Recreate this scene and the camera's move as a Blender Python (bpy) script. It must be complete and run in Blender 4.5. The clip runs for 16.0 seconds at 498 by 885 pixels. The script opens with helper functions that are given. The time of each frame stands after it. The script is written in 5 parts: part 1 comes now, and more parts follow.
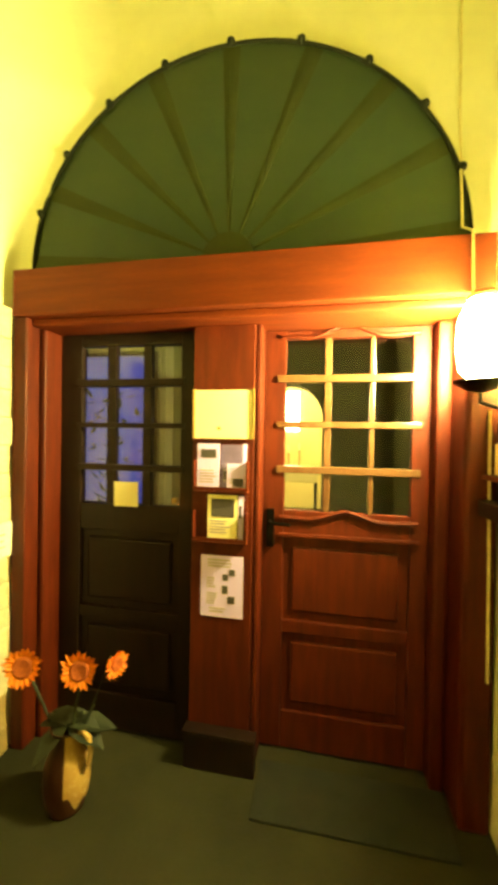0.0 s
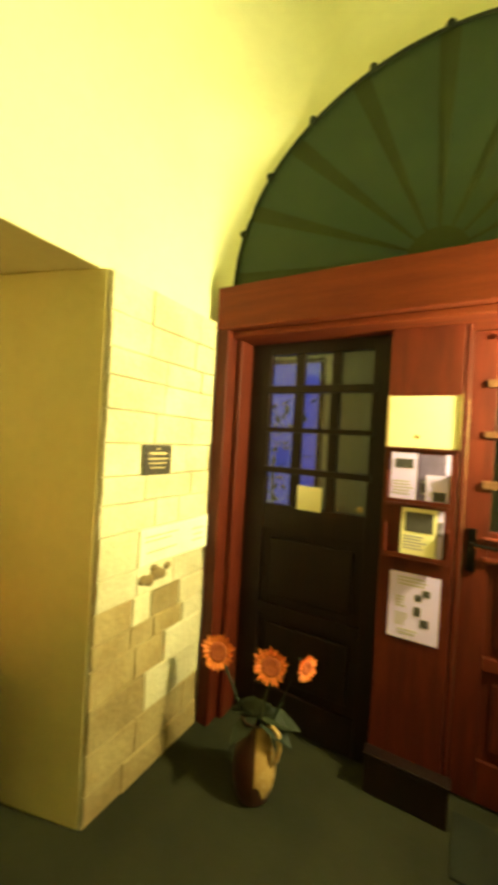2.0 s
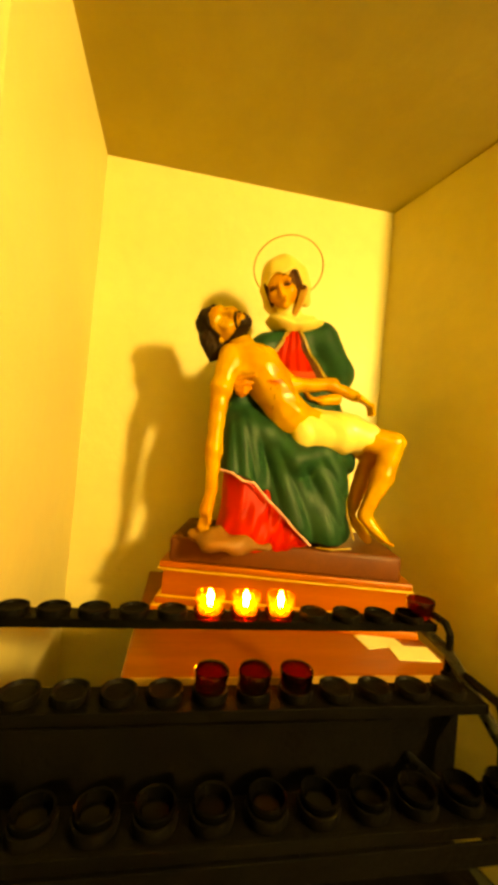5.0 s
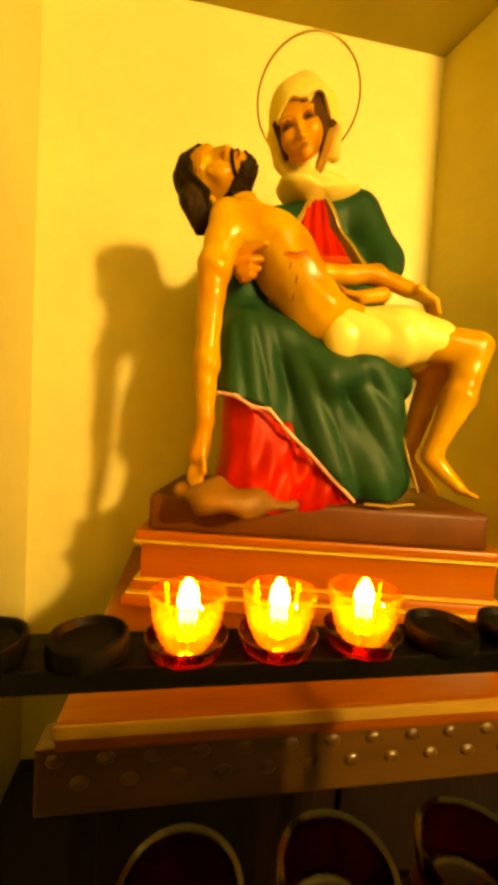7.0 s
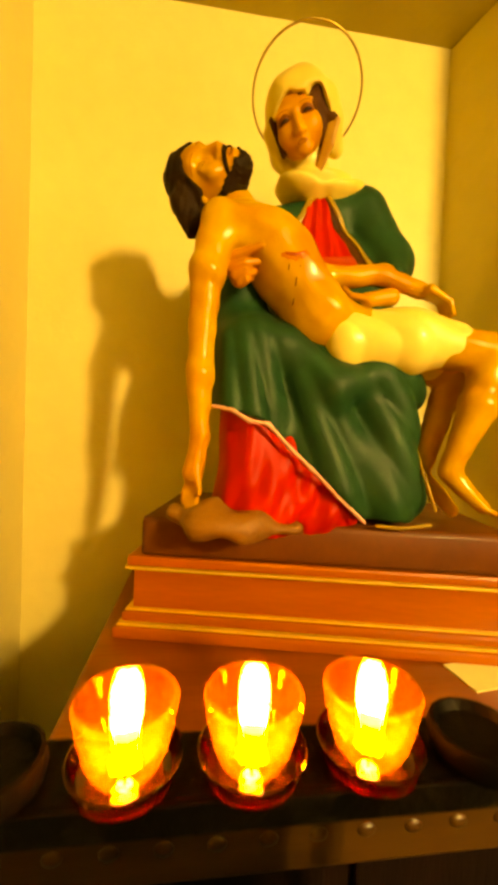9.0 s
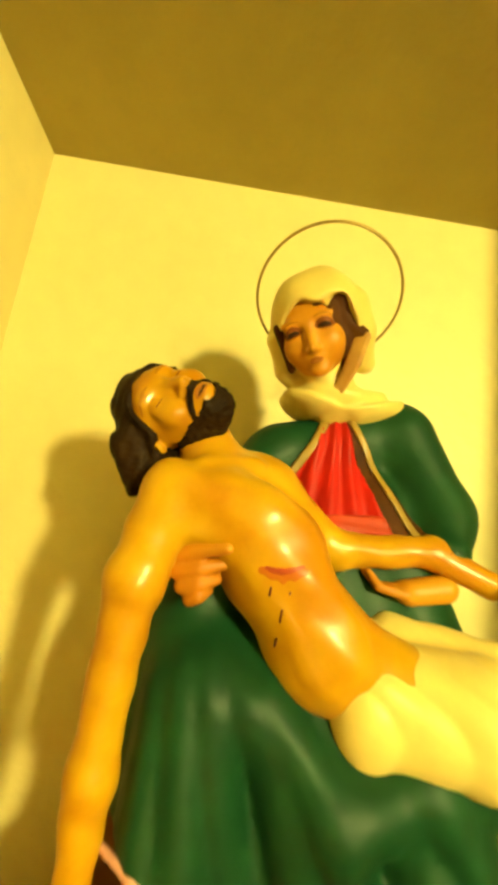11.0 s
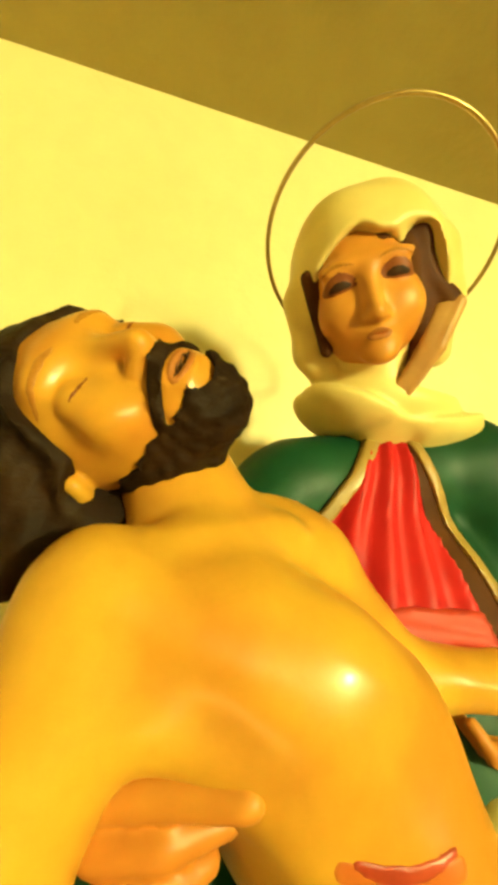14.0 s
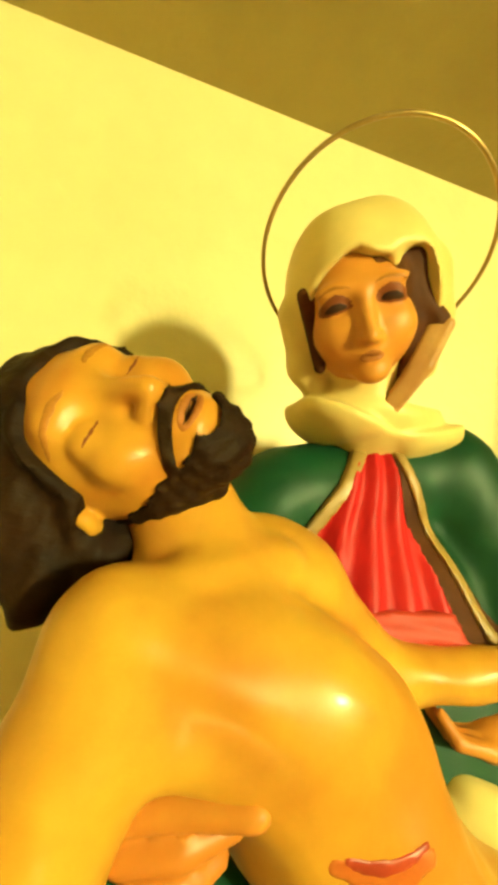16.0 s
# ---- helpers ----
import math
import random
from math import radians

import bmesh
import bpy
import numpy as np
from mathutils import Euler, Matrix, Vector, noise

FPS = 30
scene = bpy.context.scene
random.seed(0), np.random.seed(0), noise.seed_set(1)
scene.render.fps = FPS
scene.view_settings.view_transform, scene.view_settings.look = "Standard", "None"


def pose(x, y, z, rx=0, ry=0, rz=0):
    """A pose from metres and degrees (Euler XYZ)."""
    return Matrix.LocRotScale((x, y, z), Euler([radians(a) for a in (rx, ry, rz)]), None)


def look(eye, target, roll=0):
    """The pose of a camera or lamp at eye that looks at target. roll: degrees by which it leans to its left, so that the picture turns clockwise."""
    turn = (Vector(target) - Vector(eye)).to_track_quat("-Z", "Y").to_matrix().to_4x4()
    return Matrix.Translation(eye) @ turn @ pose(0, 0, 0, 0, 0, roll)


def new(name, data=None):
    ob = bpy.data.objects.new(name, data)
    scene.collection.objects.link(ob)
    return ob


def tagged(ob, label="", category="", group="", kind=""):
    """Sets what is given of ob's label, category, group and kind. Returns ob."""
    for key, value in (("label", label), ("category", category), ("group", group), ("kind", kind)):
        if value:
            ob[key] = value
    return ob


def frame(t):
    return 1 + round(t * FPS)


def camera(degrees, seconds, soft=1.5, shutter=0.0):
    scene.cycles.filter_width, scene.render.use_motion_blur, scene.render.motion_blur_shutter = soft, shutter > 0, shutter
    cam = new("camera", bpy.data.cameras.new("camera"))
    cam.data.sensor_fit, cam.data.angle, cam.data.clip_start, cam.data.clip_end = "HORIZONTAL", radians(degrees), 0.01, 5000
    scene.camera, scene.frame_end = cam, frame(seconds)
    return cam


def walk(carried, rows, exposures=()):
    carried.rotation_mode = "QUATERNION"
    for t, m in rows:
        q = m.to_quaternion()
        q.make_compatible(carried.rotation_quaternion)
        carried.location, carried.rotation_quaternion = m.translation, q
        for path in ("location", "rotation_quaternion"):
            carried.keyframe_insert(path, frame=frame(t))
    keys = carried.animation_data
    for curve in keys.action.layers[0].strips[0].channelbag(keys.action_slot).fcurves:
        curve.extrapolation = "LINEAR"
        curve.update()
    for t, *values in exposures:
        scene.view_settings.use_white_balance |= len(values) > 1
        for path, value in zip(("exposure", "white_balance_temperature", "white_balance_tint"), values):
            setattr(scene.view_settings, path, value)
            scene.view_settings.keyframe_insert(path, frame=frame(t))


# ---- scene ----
cam = camera(66.0, 16.0, soft=4.6, shutter=0.5)
EXPOSURES = [(0.0, 0.20, 6900, 13), (0.5, 0.10, 6700, 13), (1.5, -0.17, 6200, 13), (2.0, -0.18, 5600, 17), (2.5, -0.30, 6600, 20), (3.0, -0.44, 7900, 30), (3.5, -0.30, 11200, 32), (4.0, -0.14, 11200, 32), (5.0, 0.02, 10000, 26), (7.3, -0.18, 10600, 34), (9.0, -0.24, 10800, 34), (9.5, -0.20, 8600, 10), (10.2, -0.16, 7200, 4), (12.3, 0.06, 5900, 4), (16.0, 0.10, 5600, 8)]
PATH = [
    (0, (0.25, 0.364, 1.576), (-0.14, 2.325, 1.553), 1.0),
    (0.5, (0.182, 0.36, 1.584), (-0.331, 2.293, 1.577), 0.8),
    (1, (0.134, 0.356, 1.602), (-0.431, 2.274, 1.581), 1.7),
    (1.5, (0.081, 0.34, 1.589), (-0.627, 2.211, 1.56), 2.4),
    (2, (-0.05, 0.278, 1.559), (-1.043, 2.014, 1.551), 3.3),
    (2.5, (-0.227, 0.217, 1.567), (-1.51, 1.751, 1.53), 4.4),
    (3, (-0.378, 0.15, 1.544), (-1.913, 1.43, 1.493), 3.7),
    (3.5, (-0.457, 0.127, 1.449), (-2.197, 1.102, 1.31), 3.4),
    (4, (-0.539, 0.17, 1.277), (-2.415, 0.861, 1.22), 5.6),
    (4.5, (-0.561, 0.221, 1.184), (-2.516, 0.644, 1.173), 6.9),
    (5, (-0.616, 0.265, 1.137), (-2.589, 0.591, 1.173), 5.1),
    (5.2, (-0.648, 0.272, 1.127), (-2.623, 0.585, 1.168), 4.9),
    (7.3, (-0.996, 0.331, 1.012), (-2.971, 0.622, 0.886), 3.0),
    (7.5, (-1.003, 0.339, 1.02), (-2.979, 0.613, 0.877), 3.0),
    (8, (-1.019, 0.343, 1.02), (-3.0, 0.61, 0.948), 2.7),
    (8.5, (-1.023, 0.349, 1.019), (-3.005, 0.608, 0.964), 2.1),
    (9, (-1.029, 0.35, 1.032), (-3.012, 0.601, 0.975), 2.2),
    (9.5, (-1.063, 0.374, 1.107), (-3.048, 0.609, 1.06), 3.5),
    (10, (-1.139, 0.392, 1.253), (-3.125, 0.611, 1.345), 5.4),
    (10.2, (-1.163, 0.397, 1.314), (-3.139, 0.632, 1.515), 6.0),
    (12.3, (-1.457, 0.482, 1.41), (-3.402, 0.398, 1.869), 10.3),
    (12.5, (-1.47, 0.473, 1.406), (-3.425, 0.443, 1.823), 10.6),
    (13, (-1.501, 0.434, 1.417), (-3.464, 0.622, 1.745), 8.3),
    (13.5, (-1.524, 0.416, 1.435), (-3.471, 0.718, 1.775), 8.5),
    (14, (-1.527, 0.395, 1.447), (-3.457, 0.714, 1.863), 9.2),
    (14.5, (-1.523, 0.381, 1.454), (-3.45, 0.743, 1.845), 9.5),
    (15, (-1.515, 0.374, 1.462), (-3.445, 0.764, 1.812), 8.8),
    (15.5, (-1.515, 0.369, 1.467), (-3.445, 0.788, 1.785), 9.6),
    (16, (-1.513, 0.373, 1.479), (-3.441, 0.819, 1.77), 9.3),
]
walk(cam, [(t, look(eye, target, roll)) for t, eye, target, roll in PATH], EXPOSURES)
import functools

# ---- light ----
world = bpy.data.worlds.new("world")
scene.world = world
world.use_nodes = True
world.node_tree.nodes["Background"].inputs["Color"].default_value = (0.05, 0.07, 0.12, 1)
world.node_tree.nodes["Background"].inputs["Strength"].default_value = 0.05
LAMP = (0.815, 1.935, 1.955)
LAMP_GLOW = 1080.0
FLAME_GLOW = 520.0


# ---- materials ----
def material(name, base, rough=0.6, metal=0.0, second=None, scale=8.0, bump=0.0, bump_scale=60.0, fine=0.08, stretch=(1, 1, 1), coat=0.0, vary=0.0, spec=0.5):
    m = bpy.data.materials.new(name)
    m.use_nodes = True
    t = m.node_tree
    b = t.nodes["Principled BSDF"]
    b.inputs["Roughness"].default_value = rough
    b.inputs["Metallic"].default_value = metal
    b.inputs["Specular IOR Level"].default_value = spec
    b.inputs["Coat Weight"].default_value = coat
    b.inputs["Coat Roughness"].default_value = 0.15
    co = t.nodes.new("ShaderNodeTexCoord")
    mp = t.nodes.new("ShaderNodeMapping")
    mp.inputs["Scale"].default_value = stretch
    t.links.new(co.outputs["Object"], mp.inputs["Vector"])
    big = t.nodes.new("ShaderNodeTexNoise")
    big.inputs["Scale"].default_value = scale
    big.inputs["Detail"].default_value = 5
    small = t.nodes.new("ShaderNodeTexNoise")
    small.inputs["Scale"].default_value = scale * 9
    small.inputs["Detail"].default_value = 4
    for n in (big, small):
        t.links.new(mp.outputs["Vector"], n.inputs["Vector"])
    ramp = t.nodes.new("ShaderNodeValToRGB")
    ramp.color_ramp.elements[0].position, ramp.color_ramp.elements[1].position = 0.35, 0.68
    ramp.color_ramp.elements[0].color = (*(second or [c * 0.8 for c in base]), 1)
    ramp.color_ramp.elements[1].color = (*base, 1)
    t.links.new(big.outputs["Fac"], ramp.inputs["Fac"])
    val = t.nodes.new("ShaderNodeMapRange")
    val.inputs["To Min"].default_value, val.inputs["To Max"].default_value = 1 - fine * 2, 1 + fine * 2
    t.links.new(small.outputs["Fac"], val.inputs["Value"])
    hsv = t.nodes.new("ShaderNodeHueSaturation")
    t.links.new(ramp.outputs["Color"], hsv.inputs["Color"])
    last = val.outputs["Result"]
    if vary:
        info = t.nodes.new("ShaderNodeObjectInfo")
        rng = t.nodes.new("ShaderNodeMapRange")
        rng.inputs["To Min"].default_value, rng.inputs["To Max"].default_value = 1 - vary, 1 + vary
        t.links.new(info.outputs["Random"], rng.inputs["Value"])
        mul = t.nodes.new("ShaderNodeMath")
        mul.operation = "MULTIPLY"
        t.links.new(last, mul.inputs[0])
        t.links.new(rng.outputs["Result"], mul.inputs[1])
        last = mul.outputs[0]
    t.links.new(last, hsv.inputs["Value"])
    t.links.new(hsv.outputs["Color"], b.inputs["Base Color"])
    rr = t.nodes.new("ShaderNodeMapRange")
    rr.inputs["To Min"].default_value, rr.inputs["To Max"].default_value = max(rough - 0.1, 0.02), min(rough + 0.1, 1)
    t.links.new(small.outputs["Fac"], rr.inputs["Value"])
    t.links.new(rr.outputs["Result"], b.inputs["Roughness"])
    if bump:
        bn = t.nodes.new("ShaderNodeTexNoise")
        bn.inputs["Scale"].default_value = bump_scale
        bn.inputs["Detail"].default_value = 6
        t.links.new(mp.outputs["Vector"], bn.inputs["Vector"])
        bp = t.nodes.new("ShaderNodeBump")
        bp.inputs["Strength"].default_value = bump
        bp.inputs["Distance"].default_value = 0.01
        t.links.new(bn.outputs["Fac"], bp.inputs["Height"])
        t.links.new(bp.outputs["Normal"], b.inputs["Normal"])
    return m


def glow(name, colour, strength):
    m = bpy.data.materials.new(name)
    m.use_nodes = True
    b = m.node_tree.nodes["Principled BSDF"]
    b.inputs["Base Color"].default_value = (*colour, 1)
    b.inputs["Emission Color"].default_value = (*colour, 1)
    b.inputs["Emission Strength"].default_value = strength
    return m


def glassy(name, colour, rough=0.03):
    m = bpy.data.materials.new(name)
    m.use_nodes = True
    b = m.node_tree.nodes["Principled BSDF"]
    b.inputs["Base Color"].default_value = (*colour, 1)
    b.inputs["Roughness"].default_value = rough
    b.inputs["Transmission Weight"].default_value = 1.0
    b.inputs["IOR"].default_value = 1.45
    return m


def lit_glass(name, through_colour, scatter_colour, scatter=0.11, gloss=0.11):
    """Thin tinted glass that glows where a flame stands in it."""
    m = bpy.data.materials.new(name)
    m.use_nodes = True
    t = m.node_tree
    t.nodes.remove(t.nodes["Principled BSDF"])
    clear, soft_, shine = (t.nodes.new("ShaderNodeBsdf" + n) for n in ("Transparent", "Translucent", "Glossy"))
    clear.inputs["Color"].default_value = (*through_colour, 1)
    soft_.inputs["Color"].default_value = (*scatter_colour, 1)
    shine.inputs["Roughness"].default_value = 0.06
    a, c = t.nodes.new("ShaderNodeMixShader"), t.nodes.new("ShaderNodeMixShader")
    a.inputs[0].default_value, c.inputs[0].default_value = scatter, gloss
    t.links.new(clear.outputs[0], a.inputs[1])
    t.links.new(soft_.outputs[0], a.inputs[2])
    t.links.new(a.outputs[0], c.inputs[1])
    t.links.new(shine.outputs[0], c.inputs[2])
    t.links.new(c.outputs[0], t.nodes["Material Output"].inputs["Surface"])
    return m


PLASTER = material("plaster", (0.76, 0.75, 0.45), 0.8, second=(0.71, 0.70, 0.40), scale=1.6, bump=0.25, bump_scale=28, fine=0.03)
NICHE = material("niche_plaster", (0.74, 0.63, 0.28), 0.46, second=(0.69, 0.58, 0.245), scale=2.2, bump=0.2, bump_scale=40, fine=0.03)
# Niche plaster made darker and browner: the soffit's shade is in the colour
SOFFIT_SHADE = material("shade_toned_plaster", (0.41, 0.325, 0.10), 0.85, second=(0.35, 0.27, 0.08), scale=2.2, bump=0.2, bump_scale=40, fine=0.04)
STONE = material("pale_stone", (0.64, 0.58, 0.37), 0.85, second=(0.50, 0.43, 0.25), scale=5, bump=0.6, bump_scale=45, fine=0.08, vary=0.12)
STONE_SLAB = material("inscribed_slab", (0.86, 0.82, 0.62), 0.7, second=(0.78, 0.73, 0.5), scale=6, bump=0.25, bump_scale=60)
STONE_BROWN = material("brown_stone", (0.25, 0.170, 0.055), 0.9, second=(0.36, 0.27, 0.11), scale=5, bump=0.6, bump_scale=45, fine=0.12, vary=0.14)
PATCH = material("old_plaster", (0.16, 0.105, 0.035), 0.95, second=(0.22, 0.15, 0.05), scale=30, bump=0.6, bump_scale=90)
MORTAR = material("mortar", (0.50, 0.44, 0.26), 0.95, scale=14, bump=0.6, bump_scale=90)
FLOOR = material("floor_stone", (0.023, 0.023, 0.007), 0.8, second=(0.013, 0.014, 0.004), scale=3, bump=0.2, bump_scale=50, fine=0.12, spec=0.3)
MAT = material("door_mat", (0.014, 0.018, 0.009), 0.95, second=(0.009, 0.012, 0.006), scale=9, bump=0.8, bump_scale=300, fine=0.2)
WOOD = material("red_brown_wood", (0.082, 0.0110, 0.0018), 0.5, second=(0.048, 0.0055, 0.001), scale=5, bump=0.12, bump_scale=30, fine=0.12, stretch=(6, 6, 0.7), spec=0.22)
WOOD_DARK = material("dark_wood", (0.010, 0.0028, 0.0012), 0.55, spec=0.2, second=(0.006, 0.0018, 0.0008), scale=5, bump=0.12, bump_scale=30, fine=0.12, stretch=(6, 6, 0.7), coat=0.1)
WOOD_BEAM = material("beam_wood", (0.145, 0.023, 0.0025), 0.6, second=(0.105, 0.015, 0.0018), scale=4, bump=0.12, bump_scale=30, fine=0.12, stretch=(0.7, 6, 6), spec=0.2)
WOOD_PED = material("varnished_pedestal_wood", (0.40, 0.088, 0.007), 0.38, second=(0.32, 0.064, 0.005), scale=4, bump=0.08, bump_scale=30, fine=0.08, stretch=(6, 0.8, 6), coat=0.3)
WOOD_TOP = material("varnished_tabletop_wood", (0.27, 0.060, 0.006), 0.36, second=(0.20, 0.040, 0.004), scale=4, bump=0.08, bump_scale=30, fine=0.1, stretch=(6, 0.8, 6), coat=0.3)
WOOD_EDGE = material("worn_edge_wood", (0.38, 0.20, 0.05), 0.4, scale=6, fine=0.1, stretch=(6, 0.8, 6))
WOOD_APRON = material("carved_apron_wood", (0.10, 0.040, 0.008), 0.35, second=(0.07, 0.028, 0.006), scale=6, fine=0.1, coat=0.3, stretch=(6, 0.8, 6))
# Paler than the door wood: the lamp's sheen on the bars is in the colour
BAR_WOOD = material("sheen_toned_bar_wood", (0.125, 0.060, 0.024), 0.3, second=(0.07, 0.026, 0.009), scale=9, fine=0.12, stretch=(6, 6, 0.7), coat=0.5)
FAN_DARK = material("fanlight_rim", (0.009, 0.013, 0.004), 0.8, scale=6, fine=0.1, spec=0.2)
FAN = material("fanlight_panel", (0.025, 0.043, 0.011), 0.75, second=(0.014, 0.034, 0.012), scale=2.5, bump=0.15, bump_scale=20, fine=0.1)
FAN_RIB = material("fanlight_rib", (0.034, 0.046, 0.013), 0.8, scale=5, fine=0.1, spec=0.2)
IRON = material("black_iron", (0.0018, 0.0014, 0.001), 0.45, spec=0.05, second=(0.003, 0.0024, 0.0015), scale=20, bump=0.15, bump_scale=120, fine=0.2)
BRASS = material("tarnished_brass", (0.34, 0.20, 0.06), 0.38, metal=0.8, second=(0.22, 0.12, 0.04), scale=14, bump=0.15, bump_scale=90, fine=0.15)
GOLD = material("dull_gold", (0.45, 0.30, 0.09), 0.35, metal=0.7, scale=30, fine=0.1)
PAPER = material("white_paper", (0.64, 0.50, 0.99), 0.8, scale=5, second=(0.60, 0.47, 0.96), fine=0.02)
PAPER_CREAM = material("cream_card", (0.82, 0.74, 0.40), 0.7, scale=5, second=(0.78, 0.69, 0.36), fine=0.02)
INK = material("dark_print", (0.06, 0.05, 0.05), 0.8, scale=30)
INK_GREY = material("grey_print", (0.42, 0.36, 0.40), 0.8, scale=30)
INK_VIOLET = material("violet_print", (0.16, 0.11, 0.24), 0.7, scale=20)
SLATE = material("plaque_slate", (0.035, 0.025, 0.015), 0.45, scale=12, bump=0.1, fine=0.1)
PLAQUE_INK = material("plaque_lettering", (0.55, 0.45, 0.22), 0.6, scale=20)
GLASS = glassy("pane_glass", (0.95, 0.97, 0.95))
AMBER = lit_glass("amber_glass", (1.0, 0.74, 0.42), (1.0, 0.34, 0.03), 0.07, 0.13)
RED_GLASS = glassy("dark_red_glass", (0.34, 0.022, 0.012), 0.06)
SMOKE_GLASS = material("black_glazed_cup", (0.0016, 0.0014, 0.001), 0.22, scale=20, fine=0.1, spec=0.03)
STEEL = material("worn_steel", (0.10, 0.10, 0.095), 0.3, metal=0.9, second=(0.03, 0.03, 0.03), scale=16, bump=0.2, bump_scale=120, fine=0.2)
# Stands in for unlit plaster: the far room's darkness is in the colour
NAVE = material("unlit_toned_plaster", (0.10, 0.095, 0.06), 0.9, scale=2, bump=0.2)
LIQUID_WAX = lit_glass("liquid_wax", (1.0, 0.94, 0.80), (1.0, 0.50, 0.12), 0.014, 0.10)
WAX = material("white_wax", (0.85, 0.78, 0.55), 0.5, scale=20, fine=0.03)
FLAME = glow("candle_flame", (1.0, 0.58, 0.13), FLAME_GLOW)
LAMP_GLASS = glow("lit_frosted_glass", (1.0, 0.87, 0.30), LAMP_GLOW)
CERAMIC_DARK = material("dark_brown_glaze", (0.055, 0.014, 0.006), 0.35, second=(0.035, 0.010, 0.005), scale=9, fine=0.08, spec=0.3)
CERAMIC = material("ochre_glazed_ceramic", (0.50, 0.33, 0.10), 0.25, second=(0.36, 0.20, 0.06), scale=7, fine=0.05, coat=0.4)
PETAL = material("sunflower_petal", (0.80, 0.25, 0.010), 0.6, second=(0.68, 0.15, 0.008), scale=40, fine=0.1)
SEED = material("sunflower_heart", (0.46, 0.105, 0.010), 0.9, second=(0.30, 0.06, 0.008), scale=60, bump=0.6, bump_scale=300, fine=0.2)
STEM = material("green_stem", (0.012, 0.019, 0.004), 0.7, scale=20, fine=0.1)
FLEX = material("pale_cable", (0.75, 0.66, 0.3), 0.5, scale=20, fine=0.03)
# statue paint
SKIN = material("painted_flesh", (0.60, 0.335, 0.013), 0.34, second=(0.46, 0.185, 0.007), scale=10, bump=0.06, bump_scale=38, fine=0.04, coat=0.12, spec=0.25)
SKIN_M = material("painted_pale_flesh", (0.58, 0.265, 0.016), 0.44, second=(0.47, 0.165, 0.010), scale=12, bump=0.03, bump_scale=60, fine=0.02, spec=0.32)
GREEN = material("painted_green_cloak", (0.007, 0.052, 0.019), 0.5, second=(0.004, 0.034, 0.012), scale=8, bump=0.06, bump_scale=60, fine=0.08, spec=0.2)
RED = material("painted_red_robe", (0.52, 0.010, 0.005), 0.5, second=(0.34, 0.006, 0.004), scale=8, fine=0.06, spec=0.2)
VEIL = material("painted_cream_veil", (0.72, 0.57, 0.17), 0.45, second=(0.64, 0.48, 0.13), scale=8, fine=0.04)
CLOTH = material("painted_loincloth", (0.84, 0.68, 0.22), 0.4, second=(0.78, 0.6, 0.18), scale=8, fine=0.03, coat=0.2)
HAIR = material("painted_dark_hair", (0.007, 0.0035, 0.0012), 0.6, second=(0.022, 0.010, 0.003), scale=30, bump=0.2, bump_scale=150, fine=0.15, stretch=(1, 0.4, 1), spec=0.08)
TRIM = material("painted_ochre_trim", (0.34, 0.205, 0.035), 0.4, scale=20, fine=0.06)
PINK = material("painted_pink_trim", (0.75, 0.38, 0.30), 0.4, scale=20, fine=0.06)
HAIR_BROWN = material("painted_brown_lining", (0.075, 0.024, 0.004), 0.6, second=(0.045, 0.013, 0.002), scale=25, fine=0.1, spec=0.1)
SMEAR = material("painted_smear", (0.44, 0.105, 0.008), 0.38, second=(0.47, 0.14, 0.009), scale=60, fine=0.05, spec=0.3)
SASH = material("painted_coral_sash", (0.50, 0.045, 0.014), 0.5, second=(0.36, 0.035, 0.015), scale=20, fine=0.06, spec=0.2)
# Eyelid paint that also carries the shadow of the eye sockets
SHADE = material("painted_eyelids", (0.24, 0.070, 0.012), 0.5, second=(0.17, 0.045, 0.008), scale=40, fine=0.05, spec=0.2)
BROW = material("painted_brows", (0.38, 0.155, 0.010), 0.5, scale=60, fine=0.15, spec=0.2)
TAN = material("painted_tan_lining", (0.47, 0.25, 0.045), 0.5, second=(0.36, 0.17, 0.03), scale=30, fine=0.05)
LIP = material("painted_lips", (0.40, 0.14, 0.016), 0.5, scale=30, spec=0.25)
EYE_DARK = material("painted_eyes", (0.04, 0.016, 0.007), 0.6, scale=30, spec=0.15)
BLOOD = material("painted_wound", (0.42, 0.055, 0.010), 0.4, second=(0.30, 0.03, 0.006), scale=40, fine=0.1)
BLOOD_DARK = material("painted_drips", (0.13, 0.02, 0.008), 0.35, scale=40)
ROCK = material("painted_rock", (0.30, 0.125, 0.026), 0.6, second=(0.20, 0.08, 0.016), scale=14, bump=0.3, bump_scale=70)
PLINTH = material("painted_base", (0.15, 0.040, 0.010), 0.5, second=(0.10, 0.026, 0.007), scale=8, fine=0.1, coat=0.05, spec=0.25)
GILT = material("gilt_moulding", (0.85, 0.55, 0.14), 0.45, metal=0.35, second=(0.7, 0.42, 0.1), scale=20, fine=0.06)


# ---- building helpers ----
def box(bm, x0, y0, z0, x1, y1, z1, bevel=0.0):
    r = bmesh.ops.create_cube(bm, size=1.0)
    vs = r["verts"]
    for v in vs:
        v.co = Vector((x0 + (v.co.x + 0.5) * (x1 - x0), y0 + (v.co.y + 0.5) * (y1 - y0), z0 + (v.co.z + 0.5) * (z1 - z0)))
    if bevel:
        es = {e for v in vs for e in v.link_edges}
        bmesh.ops.bevel(bm, geom=list(es), offset=bevel, segments=2, affect="EDGES", profile=0.6)
    return bm


